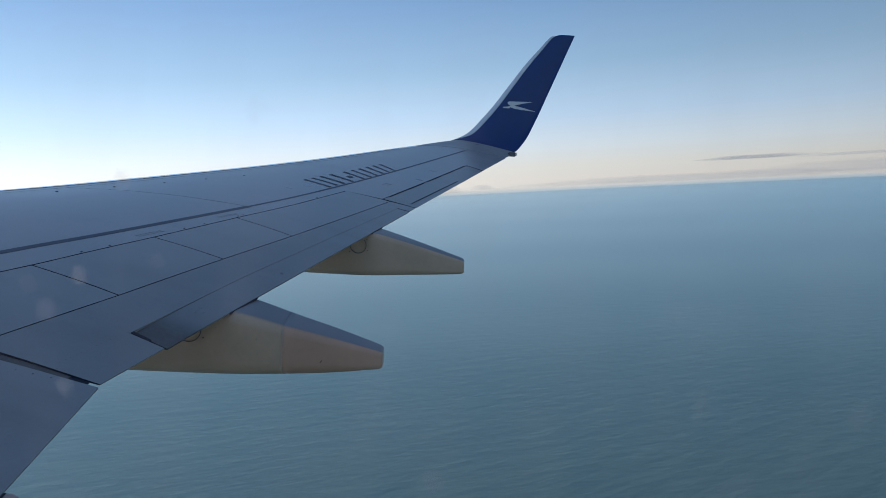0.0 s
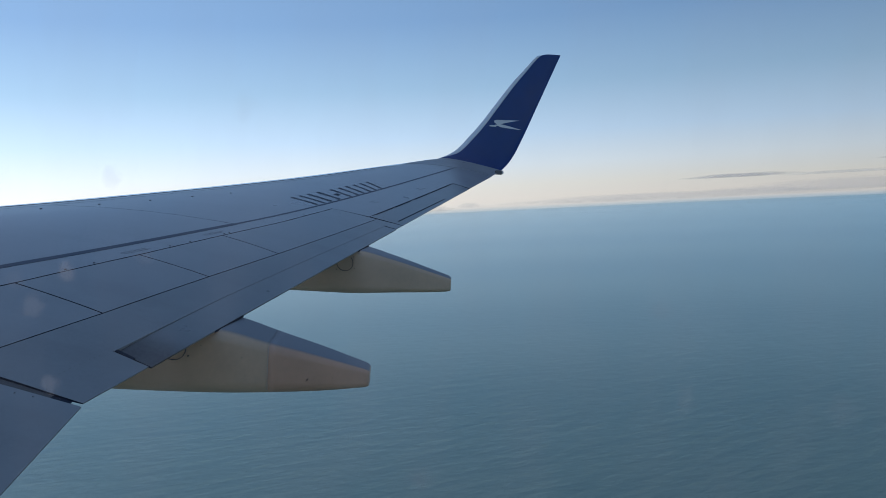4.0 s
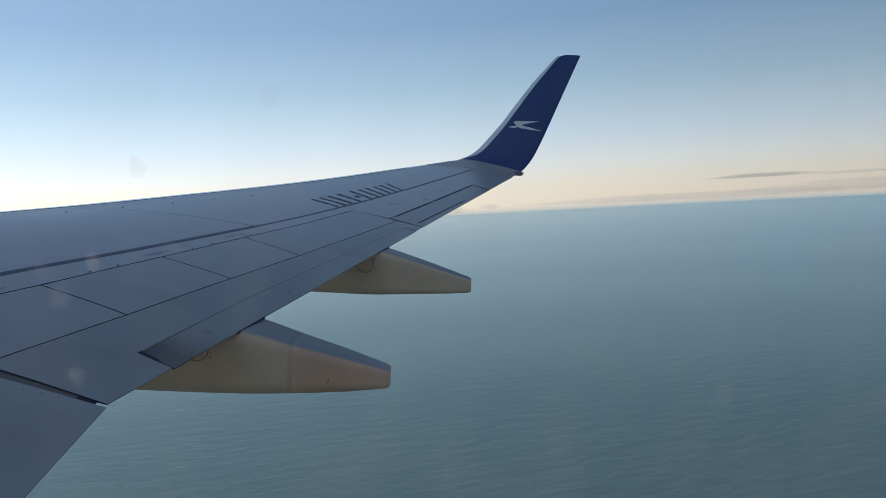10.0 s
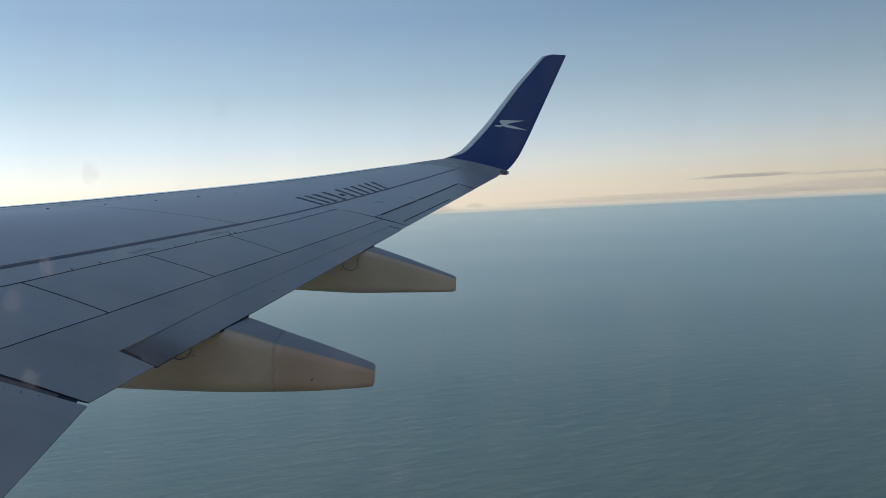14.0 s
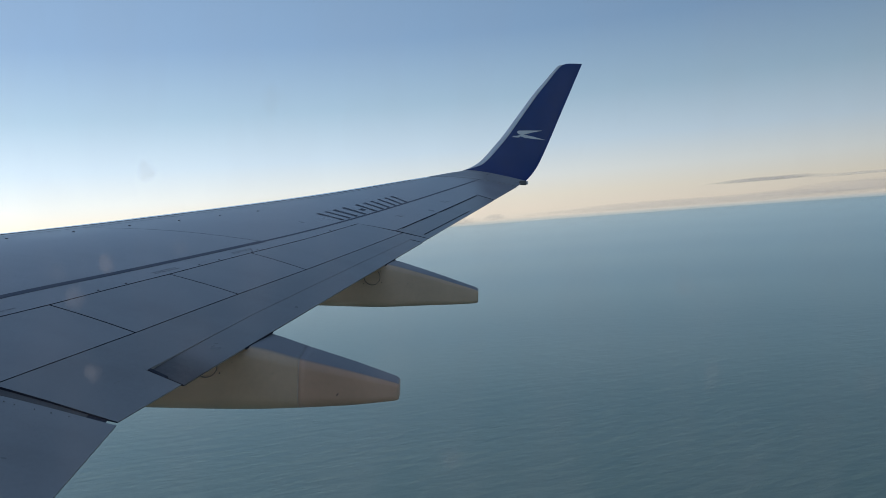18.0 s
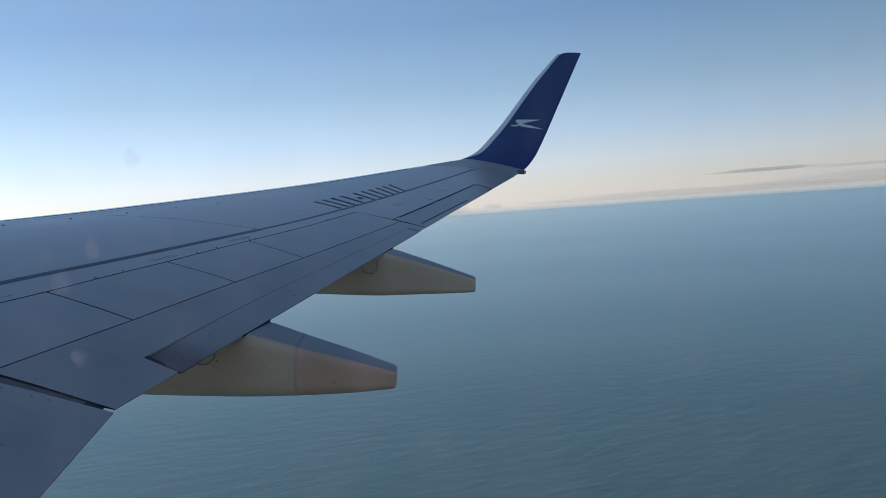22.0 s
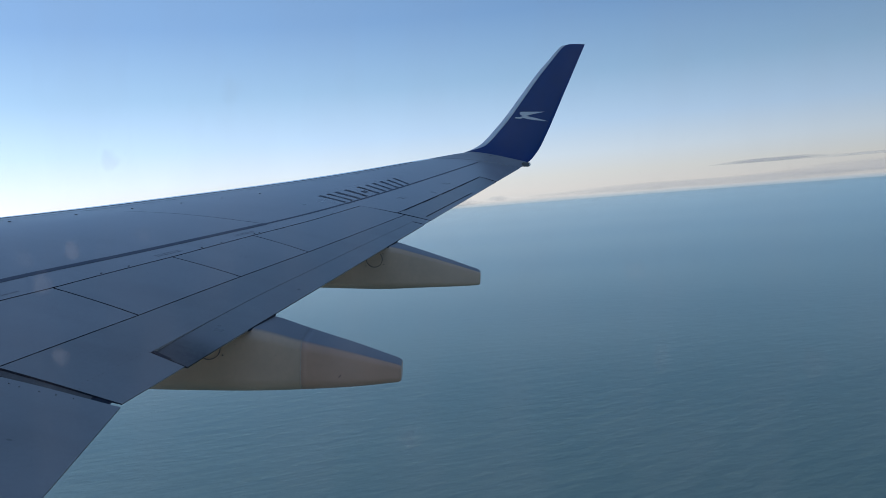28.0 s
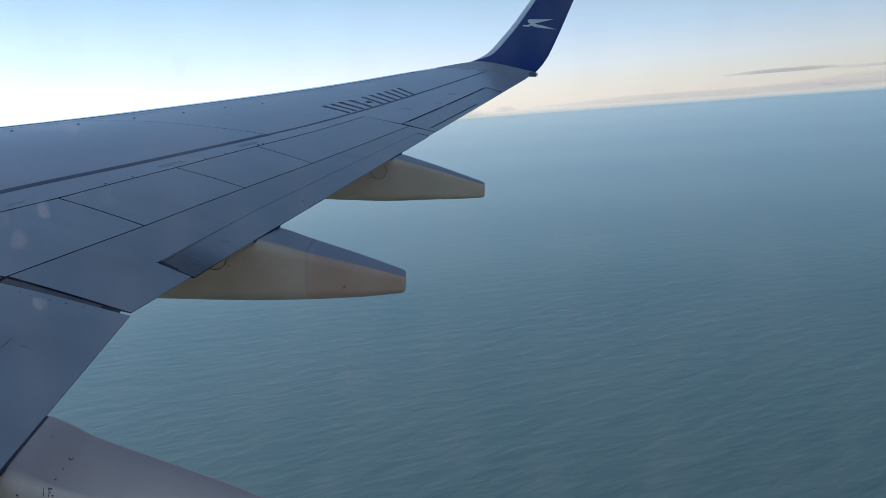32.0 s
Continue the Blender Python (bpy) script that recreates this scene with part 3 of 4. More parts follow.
def winglet_piece(name, v0, v1, s0, s1, mat, parent, n=30, m=12, off=0.0, both=True, label=""):
    """A closed length of the winglet between two heights and two depths of its chord."""
    verts, faces = [], []
    for i in range(n + 1):
        v = v0 + (v1 - v0) * i / n
        narrow = min(1, 0.04 + (v - v0) / 0.9, 0.04 + (v1 - v) / 0.6) if s1 < 1 else 1
        se = [s0 + (s1 * narrow - s0) * (j / m) ** 1.6 for j in range(m + 1)]
        loop = [winglet_point(v, s, 1, off) for s in se]
        loop += [winglet_point(v, s, -1, off) for s in (se[::-1][:-1] if s0 == 0 else se[::-1])]
        verts += loop
    w = len(verts) // (n + 1)
    for i in range(n):
        for j in range(w):
            a, b = i * w + j, i * w + (j + 1) % w
            faces.append((a, b, b + w, a + w))
    faces += [tuple(range(w))[::-1], tuple(n * w + j for j in range(w))]
    bm = mesh_from(verts, faces)
    bmesh.ops.recalc_face_normals(bm, faces=bm.faces)
    for f in bm.faces:
        f.smooth = len(f.verts) == 4
    return part(name, bm, mat, parent, label)


LAST = len(SECTIONS) - 1
winglet = winglet_piece("winglet", 2.0, LAST, 0.0, 1.0, BLUE, airliner, n=60, m=18, label="tall blended winglet painted deep blue")
winglet_piece("winglet_root", 0.0, 2.0, 0.0, 1.0, SKIN, winglet, n=20, m=18, label="grey painted blend between wing and winglet")
winglet_piece("leading_edge", 1.9, 10.15, 0.0, 0.105, EDGE, winglet, n=50, m=8, off=0.003, label="bare metal leading edge strip")

# plain bird-like emblem, built flat on the inboard face
def on_winglet(y, z):
    """The winglet's inboard face at (y, z), by a short search."""
    v, s = 5.5, 0.4
    for _ in range(40):
        p = winglet_point(v, s, 1, 0.004)
        pv, ps = winglet_point(v + 0.01, s, 1, 0.004), winglet_point(v, s + 0.01, 1, 0.004)
        a = np.array([[(pv.y - p.y) * 100, (ps.y - p.y) * 100], [(pv.z - p.z) * 100, (ps.z - p.z) * 100]])
        d = np.linalg.solve(a, np.array([y - p.y, z - p.z]))
        v, s = min(max(v + d[0] * 0.7, 2), LAST), min(max(s + d[1] * 0.7, 0.02), 0.98)
    return winglet_point(v, s, 1, 0.004)


def emblem_piece(outline):
    bm = bmesh.new()
    pts = [on_winglet(y, z) for y, z in outline]
    face = bm.faces.new([bm.verts.new(p) for p in pts])
    bm.normal_update()
    side = bmesh.ops.extrude_face_region(bm, geom=[face])
    for v in side["geom"]:
        if isinstance(v, bmesh.types.BMVert):
            v.co.x += 0.006
    return part("emblem", bm, EMBLEM, winglet, "pale grey abstract winged emblem")


emblem_piece(((-1.138, 2.020), (-1.077, 2.059), (-1.077, 2.094), (-1.107, 2.110), (-1.321, 2.116), (-1.585, 2.122), (-1.381, 2.077), (-1.209, 2.030), (-1.402, 1.993), (-1.656, 1.932), (-1.422, 1.947), (-1.239, 1.965), (-1.138, 1.993), (-1.107, 1.969), (-0.985, 1.975), (-0.985, 1.998), (-1.067, 2.003)))

# tail position lamp on the winglet's foot
bm = bmesh.new()
bmesh.ops.create_cube(bm, size=1, matrix=Matrix.Translation((17.28, -1.20, 1.060)) @ Matrix.Diagonal((0.07, 0.15, 0.085, 1)))
bmesh.ops.bevel(bm, geom=bm.edges[:], offset=0.014, segments=2, affect="EDGES")
lamp_foot = part("position_lamp", bm, FITTING, winglet, "small dark tail position lamp")
bm = bmesh.new()
bmesh.ops.create_uvsphere(bm, u_segments=12, v_segments=8, radius=0.03, matrix=Matrix.Translation((17.28, -1.278, 1.065)) @ Matrix.Diagonal((0.9, 0.8, 1.3, 1)))
part("lens", bm, LENS, lamp_foot, "clear pale lens")


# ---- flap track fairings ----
def fairing(x, y_front, y_tail, wide, ridge, keel, label, seam_y=None, ring=None, bolts=(), drains=(), paint=FAIRING, sheen_blend=((0, 0.36), (1, 0.36)), marks=()):
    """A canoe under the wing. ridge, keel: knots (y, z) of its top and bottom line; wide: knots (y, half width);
    sheen_blend: knots (y, how far down the inboard shoulder the deck's colour reaches)."""
    rz, kz, hw, edge = (pchip([p[0] for p in q], [p[1] for p in q]) for q in (ridge, keel, wide, sheen_blend))
    edge_from, edge_to = sheen_blend[0][0], sheen_blend[-1][0]
    empty_top = new("flap_fairing")
    empty_top.parent = airliner
    tagged(empty_top, label)

    def shell(name, ya, yb, grow=0.0, n=24, tag="", mat=paint):
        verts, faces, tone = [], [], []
        corners = ((1, 1, 0.2, 6), (-1, 1, 0.36, 10), (-1, -1, 0.55, 8), (1, -1, 0.55, 8))  # side, height, radius, steps
        w = sum(k[3] + 1 for k in corners)
        for i in range(n + 1):
            y = ya + (yb - ya) * (1 - (1 - i / n) ** 1.7)
            e = min(1.0, (y - y_tail) / 0.045)  # the blunt tail closes with a rounded rim
            e = 0.84 + 0.16 * math.sqrt(max(0, e * (2 - e)))
            a, mid, half = hw(y) * e + grow, (rz(y) + kz(y)) / 2, (rz(y) - kz(y)) / 2 * e + grow
            for number, (sx, sz, radius, steps) in enumerate(corners):
                r = radius * min(a, half * 1.2)
                for k in range(steps + 1):
                    q = (number + k / steps) * math.pi / 2
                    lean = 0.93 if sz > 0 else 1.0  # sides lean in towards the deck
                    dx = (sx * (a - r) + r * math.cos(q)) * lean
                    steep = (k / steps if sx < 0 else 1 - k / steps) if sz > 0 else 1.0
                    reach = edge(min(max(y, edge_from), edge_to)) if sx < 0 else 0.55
                    # deck colour thins out over the shoulder, a soft highlight put into the paint
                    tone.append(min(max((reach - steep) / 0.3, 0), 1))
                    verts.append((x + dx, y, mid + sz * (half - r) + r * math.sin(q) + (0.09 * dx if sz > 0 else 0)))  # the deck follows the wing's dihedral
        for i in range(n):
            for k in range(w):
                p, q = i * w + k, i * w + (k + 1) % w
                faces.append((p, q, q + w, p + w))
        faces += [tuple(range(w)), tuple(n * w + k for k in range(w))[::-1]]
        bm = mesh_from(verts, faces)
        bmesh.ops.recalc_face_normals(bm, faces=bm.faces)
        for f in bm.faces:
            f.smooth = len(f.verts) == 4
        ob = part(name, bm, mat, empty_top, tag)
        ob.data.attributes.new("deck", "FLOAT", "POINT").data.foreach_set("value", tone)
        return ob

    if seam_y:
        shell("front_shell", y_front, seam_y + 0.003)
        shell("tail_cone", seam_y - 0.003, y_tail, tag="browner tail cone", mat=TAIL_PAINT)
        shell("seam_strip", seam_y + 0.003, seam_y - 0.003, 0.0004, 2, "pale joint strip", SEAM)
    else:
        shell("shell", y_front, y_tail, n=56)
    bm = bmesh.new()
    w = hw(te_y(x))
    a, b = x - w * 0.90, x + w * 0.78
    verts = [(q, te_y(q) + dy, te_z(q) + dz) for q in (a, b) for dy, dz in ((0.004, -0.006), (-0.006, -0.006), (-0.006, -0.019), (0.004, -0.019))]
    box = [bm.verts.new(v) for v in verts]
    for f in ((0, 1, 2, 3), (7, 6, 5, 4), (0, 4, 5, 1), (1, 5, 6, 2), (2, 6, 7, 3), (3, 7, 4, 0)):
        bm.faces.new([box[i] for i in f])
    part("fairing_joint", bm, GAP, empty_top, "dark joint between fairing and trailing edge")

    def shoulder(y, steep, off):
        """A place on the inboard shoulder, steep from 0 at the deck to 1 at the side."""
        r = 0.36 * min(hw(y), (rz(y) - kz(y)) * 0.6)
        q = (1 + steep) * math.pi / 2
        dx = (r - hw(y) + (r + off) * math.cos(q)) * 0.93
        return Vector((x + dx, y, rz(y) - r + (r + off) * math.sin(q) + 0.09 * dx))

    for dx, y, r in bolts:
        bm = bmesh.new()
        seat = Matrix.Translation((x + dx, y, rz(y) + 0.09 * dx + 0.001)) @ Matrix.Rotation(math.atan(rz(y + 0.01) * 50 - rz(y - 0.01) * 50), 4, "X")
        bmesh.ops.create_cone(bm, cap_ends=True, segments=12, radius1=r, radius2=0.8 * r, depth=0.003, matrix=seat)
        bolt = part("deck_bolt", bm, FITTING, empty_top)
        if r > 0.008:
            bm = bmesh.new()
            bmesh.ops.create_cone(bm, cap_ends=True, segments=12, radius1=0.6 * r, radius2=0.5 * r, depth=0.004, matrix=seat @ Matrix.Translation((0, 0, 0.001)))
            part("bolt_cap", bm, SEAM, bolt, "pale worn cap of the bolt")
    for here, there, thick in marks:
        bm = bmesh.new()
        p, q = shoulder(*here, 0.0015), shoulder(*there, 0.0015)
        up = (shoulder(*here, 0.02) - shoulder(*here, 0.0)).normalized()
        wide_by = (q - p).cross(up).normalized() * thick / 2
        corner = [bm.verts.new(v + up * h) for h in (0, -0.004) for v in (p - wide_by, p + wide_by, q + wide_by, q - wide_by)]
        for f in ((0, 1, 2, 3), (0, 4, 5, 1), (1, 5, 6, 2), (2, 6, 7, 3), (3, 7, 4, 0)):
            bm.faces.new([corner[i] for i in f])
        part("stencil_bar", bm, SEAL, empty_top, "tiny dark stencilled bar")
    for y, z in drains:
        bm = bmesh.new()
        slot = z < -0.1  # a slanted slot low on the tail, plain screws elsewhere
        turn = Matrix.Rotation(radians(38), 4, "X") if slot else Matrix.Identity(4)
        bmesh.ops.create_cube(bm, size=1, matrix=Matrix.Translation((x - hw(y) * 0.985, y, z)) @ turn @ Matrix.Diagonal((0.014, 0.005, 0.026 if slot else 0.005, 1)))
        bmesh.ops.bevel(bm, geom=bm.edges[:], offset=0.002, segments=1, affect="EDGES")
        part("drain_slot" if slot else "screw", bm, GAP if slot else SEAL, empty_top)
    if ring:
        ry, rzc, r = ring
        bm = bmesh.new()
        segs = 40
        loops = []
        for k in range(segs):
            q = k * math.tau / segs
            if 0.9 < q < 2.2:
                continue
            y, z = ry + r * math.cos(q), rzc + r * math.sin(q)
            loops.append([bm.verts.new((x - hw(y) * 0.985 - 0.004 + dx, ry + (r + dr) * math.cos(q), rzc + (r + dr) * math.sin(q))) for dr, dx in ((-0.0019, 0.01), (-0.0019, 0), (0.0019, 0), (0.0019, 0.01))])
        for k in range(len(loops)):
            if math.dist(loops[k][0].co, loops[(k + 1) % len(loops)][0].co) > r * 0.5:
                continue
            for j in range(3):
                bm.faces.new((loops[k][j], loops[(k + 1) % len(loops)][j], loops[(k + 1) % len(loops)][j + 1], loops[k][j + 1]))
        part("access_panel_rim", bm, LINE, empty_top, "thin dark ring round an access panel")
        for q in (0.5, 2.5, 3.6, 5.6, 6.1):
            bm = bmesh.new()
            bmesh.ops.create_cone(bm, cap_ends=True, segments=8, radius1=0.005, radius2=0.005, depth=0.006, matrix=Matrix.Translation((x - hw(ry) - 0.001, ry + r * 1.35 * math.cos(q), rzc + r * 1.35 * math.sin(q))) @ Matrix.Rotation(math.pi / 2, 4, "Y"))
            part("screw", bm, GAP, empty_top)
    return empty_top


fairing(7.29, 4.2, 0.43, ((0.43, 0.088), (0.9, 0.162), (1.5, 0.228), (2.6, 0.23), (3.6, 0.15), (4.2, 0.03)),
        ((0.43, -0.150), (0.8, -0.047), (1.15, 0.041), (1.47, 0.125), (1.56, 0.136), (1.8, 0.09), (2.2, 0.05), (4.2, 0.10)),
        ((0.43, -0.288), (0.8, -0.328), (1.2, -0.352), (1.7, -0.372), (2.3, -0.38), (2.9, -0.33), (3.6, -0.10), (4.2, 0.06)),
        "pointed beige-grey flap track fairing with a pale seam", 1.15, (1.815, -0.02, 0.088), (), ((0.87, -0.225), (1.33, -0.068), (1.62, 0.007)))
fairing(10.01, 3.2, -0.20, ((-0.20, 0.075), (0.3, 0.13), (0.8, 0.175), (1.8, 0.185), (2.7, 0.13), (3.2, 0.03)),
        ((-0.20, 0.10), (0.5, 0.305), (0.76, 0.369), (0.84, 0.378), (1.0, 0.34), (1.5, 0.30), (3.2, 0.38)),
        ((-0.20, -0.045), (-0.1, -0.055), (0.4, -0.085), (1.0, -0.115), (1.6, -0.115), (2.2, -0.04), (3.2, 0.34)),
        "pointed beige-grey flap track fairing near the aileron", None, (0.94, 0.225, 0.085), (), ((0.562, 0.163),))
# pale colour climbs onto the deck towards the tail as a painted broad highlight
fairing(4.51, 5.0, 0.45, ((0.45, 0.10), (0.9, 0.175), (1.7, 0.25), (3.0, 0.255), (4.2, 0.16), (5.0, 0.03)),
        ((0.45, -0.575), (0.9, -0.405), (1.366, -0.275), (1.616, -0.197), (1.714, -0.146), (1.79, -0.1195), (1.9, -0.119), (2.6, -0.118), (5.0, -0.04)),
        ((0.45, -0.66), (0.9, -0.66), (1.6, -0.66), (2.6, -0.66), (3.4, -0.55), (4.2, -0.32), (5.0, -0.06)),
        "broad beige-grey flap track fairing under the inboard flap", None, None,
        ((0.02, 1.603, 0.0105), (-0.011, 1.78, 0.0045), (-0.052, 1.600, 0.003), (-0.12, 1.597, 0.0045), (0.087, 1.712, 0.003)), paint=INNER_FAIRING, sheen_blend=((1.2, 0.05), (1.4, 0.14), (1.6, 0.26), (1.76, 0.42)),
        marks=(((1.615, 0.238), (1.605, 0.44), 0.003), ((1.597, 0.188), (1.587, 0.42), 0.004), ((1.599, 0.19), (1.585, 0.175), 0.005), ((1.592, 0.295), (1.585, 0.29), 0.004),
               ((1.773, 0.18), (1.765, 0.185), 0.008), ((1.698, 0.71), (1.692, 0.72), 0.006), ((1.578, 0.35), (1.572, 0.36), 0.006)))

# ---- fuselage with the cabin window that the camera looks through ----
AXIS_Z, RADIUS = 1.05, 1.88
verts, faces = [], []
around, along = 64, 44
ys = np.linspace(-9, 13, along + 1)
for y in ys:
    for k in range(around):
        q = k * math.tau / around
        verts.append((RADIUS * math.cos(q), y, AXIS_Z + RADIUS * math.sin(q)))
for i in range(along):
    for k in range(around):
        q = (k + 0.5) * math.tau / around
        ym = (ys[i] + ys[i + 1]) / 2
        if math.cos(q) > 0 and 0.02 < math.sin(q) < 0.44 and -0.55 < ym < 0.55:
            continue
        a, b = i * around + k, i * around + (k + 1) % around
        faces.append((a, b, b + around, a + around))
faces += [tuple(range(around))[::-1], tuple(along * around + k for k in range(around))]
fuselage = part("fuselage", mesh_from(verts, faces), WHITE, airliner, "plain white fuselage tube")

# side wall panel with the rounded window cut out
def outline(r, n, dy, dz):
    """A rounded rectangle round the window's centre, as (y, z)."""
    pts = []
    for k in range(n):
        q = (k + 0.5) * math.tau / n
        pts.append((-0.01 + dy * math.copysign(abs(math.cos(q)) ** r, math.cos(q)), 1.49 + dz * math.copysign(abs(math.sin(q)) ** r, math.sin(q))))
    return pts


def wall_x(z, inset=0.0):
    return math.sqrt(max(RADIUS ** 2 - (z - AXIS_Z) ** 2, 0.2)) - inset


rings = [(outline(0.12, 48, 0.62, 0.50), 0.004), (outline(0.45, 48, 0.15, 0.20), 0.004), (outline(0.45, 48, 0.14, 0.19), 0.05), (outline(0.12, 48, 0.62, 0.50), 0.06)]
verts = [(wall_x(z, d), y, z) for ring, d in rings for y, z in ring]
faces = [(r * 48 + k, r * 48 + (k + 1) % 48, (r + 1) * 48 + (k + 1) % 48, (r + 1) * 48 + k) for r in range(3) for k in range(48)]
part("window_surround", mesh_from(verts, faces), CABIN, fuselage, "grey cabin wall round an open oval window")

# outer pane: clear, with faint grime and a few dried spots that let light through
def film_material(name, most, radial):
    m = bpy.data.materials.new(name)
    m.use_nodes = True
    n, l = m.node_tree.nodes, m.node_tree.links
    n.remove(n["Principled BSDF"])
    clear, veil, mix = n.new("ShaderNodeBsdfTransparent"), n.new("ShaderNodeBsdfTranslucent"), n.new("ShaderNodeMixShader")
    veil.inputs[0].default_value = (1.0, 0.82, 0.75, 1)
    place, t, amount = n.new("ShaderNodeTexCoord"), n.new("ShaderNodeTexNoise"), n.new("ShaderNodeMapRange")
    t.inputs["Detail"].default_value = 4
    if radial:
        far = n.new("ShaderNodeVectorMath")
        far.operation = "LENGTH"
        l.new(place.outputs["Object"], far.inputs[0])
        # a ragged rim and a blotchy middle
        ragged = n.new("ShaderNodeMath")
        ragged.operation = "MULTIPLY_ADD"
        t.inputs["Scale"].default_value = 1.5
        info, shift = n.new("ShaderNodeObjectInfo"), n.new("ShaderNodeVectorMath")
        shift.operation = "MULTIPLY_ADD"
        shift.inputs[1].default_value = (30, 30, 30)
        l.new(info.outputs["Random"], shift.inputs[0])
        l.new(place.outputs["Object"], shift.inputs[2])
        l.new(shift.outputs[0], t.inputs[0])
        l.new(t.outputs[0], ragged.inputs[0])
        ragged.inputs[1].default_value = 0.9
        l.new(far.outputs["Value"], ragged.inputs[2])
        l.new(ragged.outputs[0], amount.inputs["Value"])
        amount.interpolation_type = "SMOOTHSTEP"
        amount.inputs["From Min"].default_value, amount.inputs["From Max"].default_value = 0.68, 1.4
        amount.inputs["To Min"].default_value, amount.inputs["To Max"].default_value = most, 0
    else:
        stretch = n.new("ShaderNodeMapping")
        stretch.inputs["Scale"].default_value = (1, 55, 22)
        l.new(place.outputs["Object"], stretch.inputs[0])
        l.new(stretch.outputs[0], t.inputs[0])
        t.inputs["Scale"].default_value = 1.6
        l.new(t.outputs[0], amount.inputs["Value"])
        amount.inputs["From Min"].default_value, amount.inputs["From Max"].default_value = 0.42, 0.75
        amount.inputs["To Max"].default_value = most
    l.new(amount.outputs[0], mix.inputs[0])
    l.new(clear.outputs[0], mix.inputs[1])
    l.new(veil.outputs[0], mix.inputs[2])
    l.new(mix.outputs[0], n["Material Output"].inputs[0])
    return m


PANE, SPOT = film_material("grimy_acrylic_pane", 0.05, False), film_material("dried_water_spot", 0.17, True)
bm = mesh_from([(1.803, y, z) for y, z in outline(0.45, 48, 0.145, 0.195)], [tuple(range(48))])
pane = part("window_pane", bm, PANE, fuselage, "clear cabin window pane with faint grime")
VEIL = film_material("thicker_dried_film", 0.12, True)
FAINT = film_material("thin_dried_film", 0.055, True)
for y, z, r, tall, mat in ((0.0574, 1.4916, 0.0020, 1.3, VEIL), (0.0648, 1.4754, 0.0021, 1.15, SPOT), (0.0706, 1.4691, 0.0026, 1.1, VEIL), (0.0735, 1.4735, 0.0024, 1.0, FAINT), (0.0679, 1.4557, 0.0022, 1.1, SPOT),
                           (0.0520, 1.4785, 0.0022, 1.0, FAINT), (0.0037, 1.4424, 0.0030, 1.0, FAINT), (0.0356, 1.5043, 0.0026, 1.5, FAINT), (-0.041, 1.459, 0.0022, 2.4, FAINT), (-0.0354, 1.4745, 0.0026, 1.0, FAINT), (-0.068, 1.4585, 0.0035, 1.3, FAINT)):
    bm = bmesh.new()
    bmesh.ops.create_circle(bm, cap_ends=True, segments=20, radius=1, matrix=Matrix.Rotation(math.pi / 2, 4, "Y"))
    spot = part("dried_spot", bm, mat, fuselage, "faint pale dried drop on the pane")
    spot.location, spot.scale = (1.801, y, z), (r, r, r * tall)

# ---- sea ----
WATER = bpy.data.materials.new("sea_water")
WATER.use_nodes = True
n, l = WATER.node_tree.nodes, WATER.node_tree.links
b = n["Principled BSDF"]
b.inputs["Base Color"].default_value = (0.152, 0.186, 0.118, 1)
b.inputs["Roughness"].default_value, b.inputs["Specular IOR Level"].default_value = 0.9, 0.0
shine, mixed = n.new("ShaderNodeBsdfGlossy"), n.new("ShaderNodeMixShader")
shine.inputs["Roughness"].default_value, shine.inputs["Color"].default_value = 0.36, (0.86, 1.0, 0.97, 1)
fresnel = n.new("ShaderNodeFresnel")
fresnel.inputs["IOR"].default_value = 2.1
l.new(fresnel.outputs[0], mixed.inputs[0])
l.new(b.outputs[0], mixed.inputs[1])
l.new(shine.outputs[0], mixed.inputs[2])
l.new(mixed.outputs[0], n["Material Output"].inputs[0])
place = n.new("ShaderNodeTexCoord")
height_sum = None
for crest_length, apart, turn, detail, weight in ((16, 6.8, 20, 2.5, 1.7), (7, 2.9, 30, 2, 0.42), (90, 28, 15, 3, 1.5)):
    mp, tx, mu = n.new("ShaderNodeMapping"), n.new("ShaderNodeTexNoise"), n.new("ShaderNodeMath")
    mp.vector_type = "TEXTURE"
    mp.inputs["Scale"].default_value, mp.inputs["Rotation"].default_value = (apart, crest_length, 1), (0, 0, radians(turn))
    tx.inputs["Scale"].default_value, tx.inputs["Detail"].default_value = 1.0, detail
    l.new(place.outputs["Object"], mp.inputs[0])
    l.new(mp.outputs[0], tx.inputs[0])
    mu.operation = "MULTIPLY_ADD"
    mu.inputs[1].default_value = weight
    l.new(tx.outputs[0], mu.inputs[0])
    if height_sum:
        l.new(height_sum, mu.inputs[2])
    else:
        mu.inputs[2].default_value = 0
    height_sum = mu.outputs[0]
relief = n.new("ShaderNodeBump")
relief.inputs["Strength"].default_value, relief.inputs["Distance"].default_value = 1.0, 0.95
l.new(height_sum, relief.inputs["Height"])
l.new(relief.outputs[0], b.inputs["Normal"])
gentle = n.new("ShaderNodeBump")
gentle.inputs["Strength"].default_value, gentle.inputs["Distance"].default_value = 0.14, 2.0
l.new(height_sum, gentle.inputs["Height"])
l.new(gentle.outputs[0], shine.inputs["Normal"])
SEA_LEVEL, SEA_EDGE = -100, 4900  # the edge lies where the sea dips below the horizon
bm = bmesh.new()
rim = None
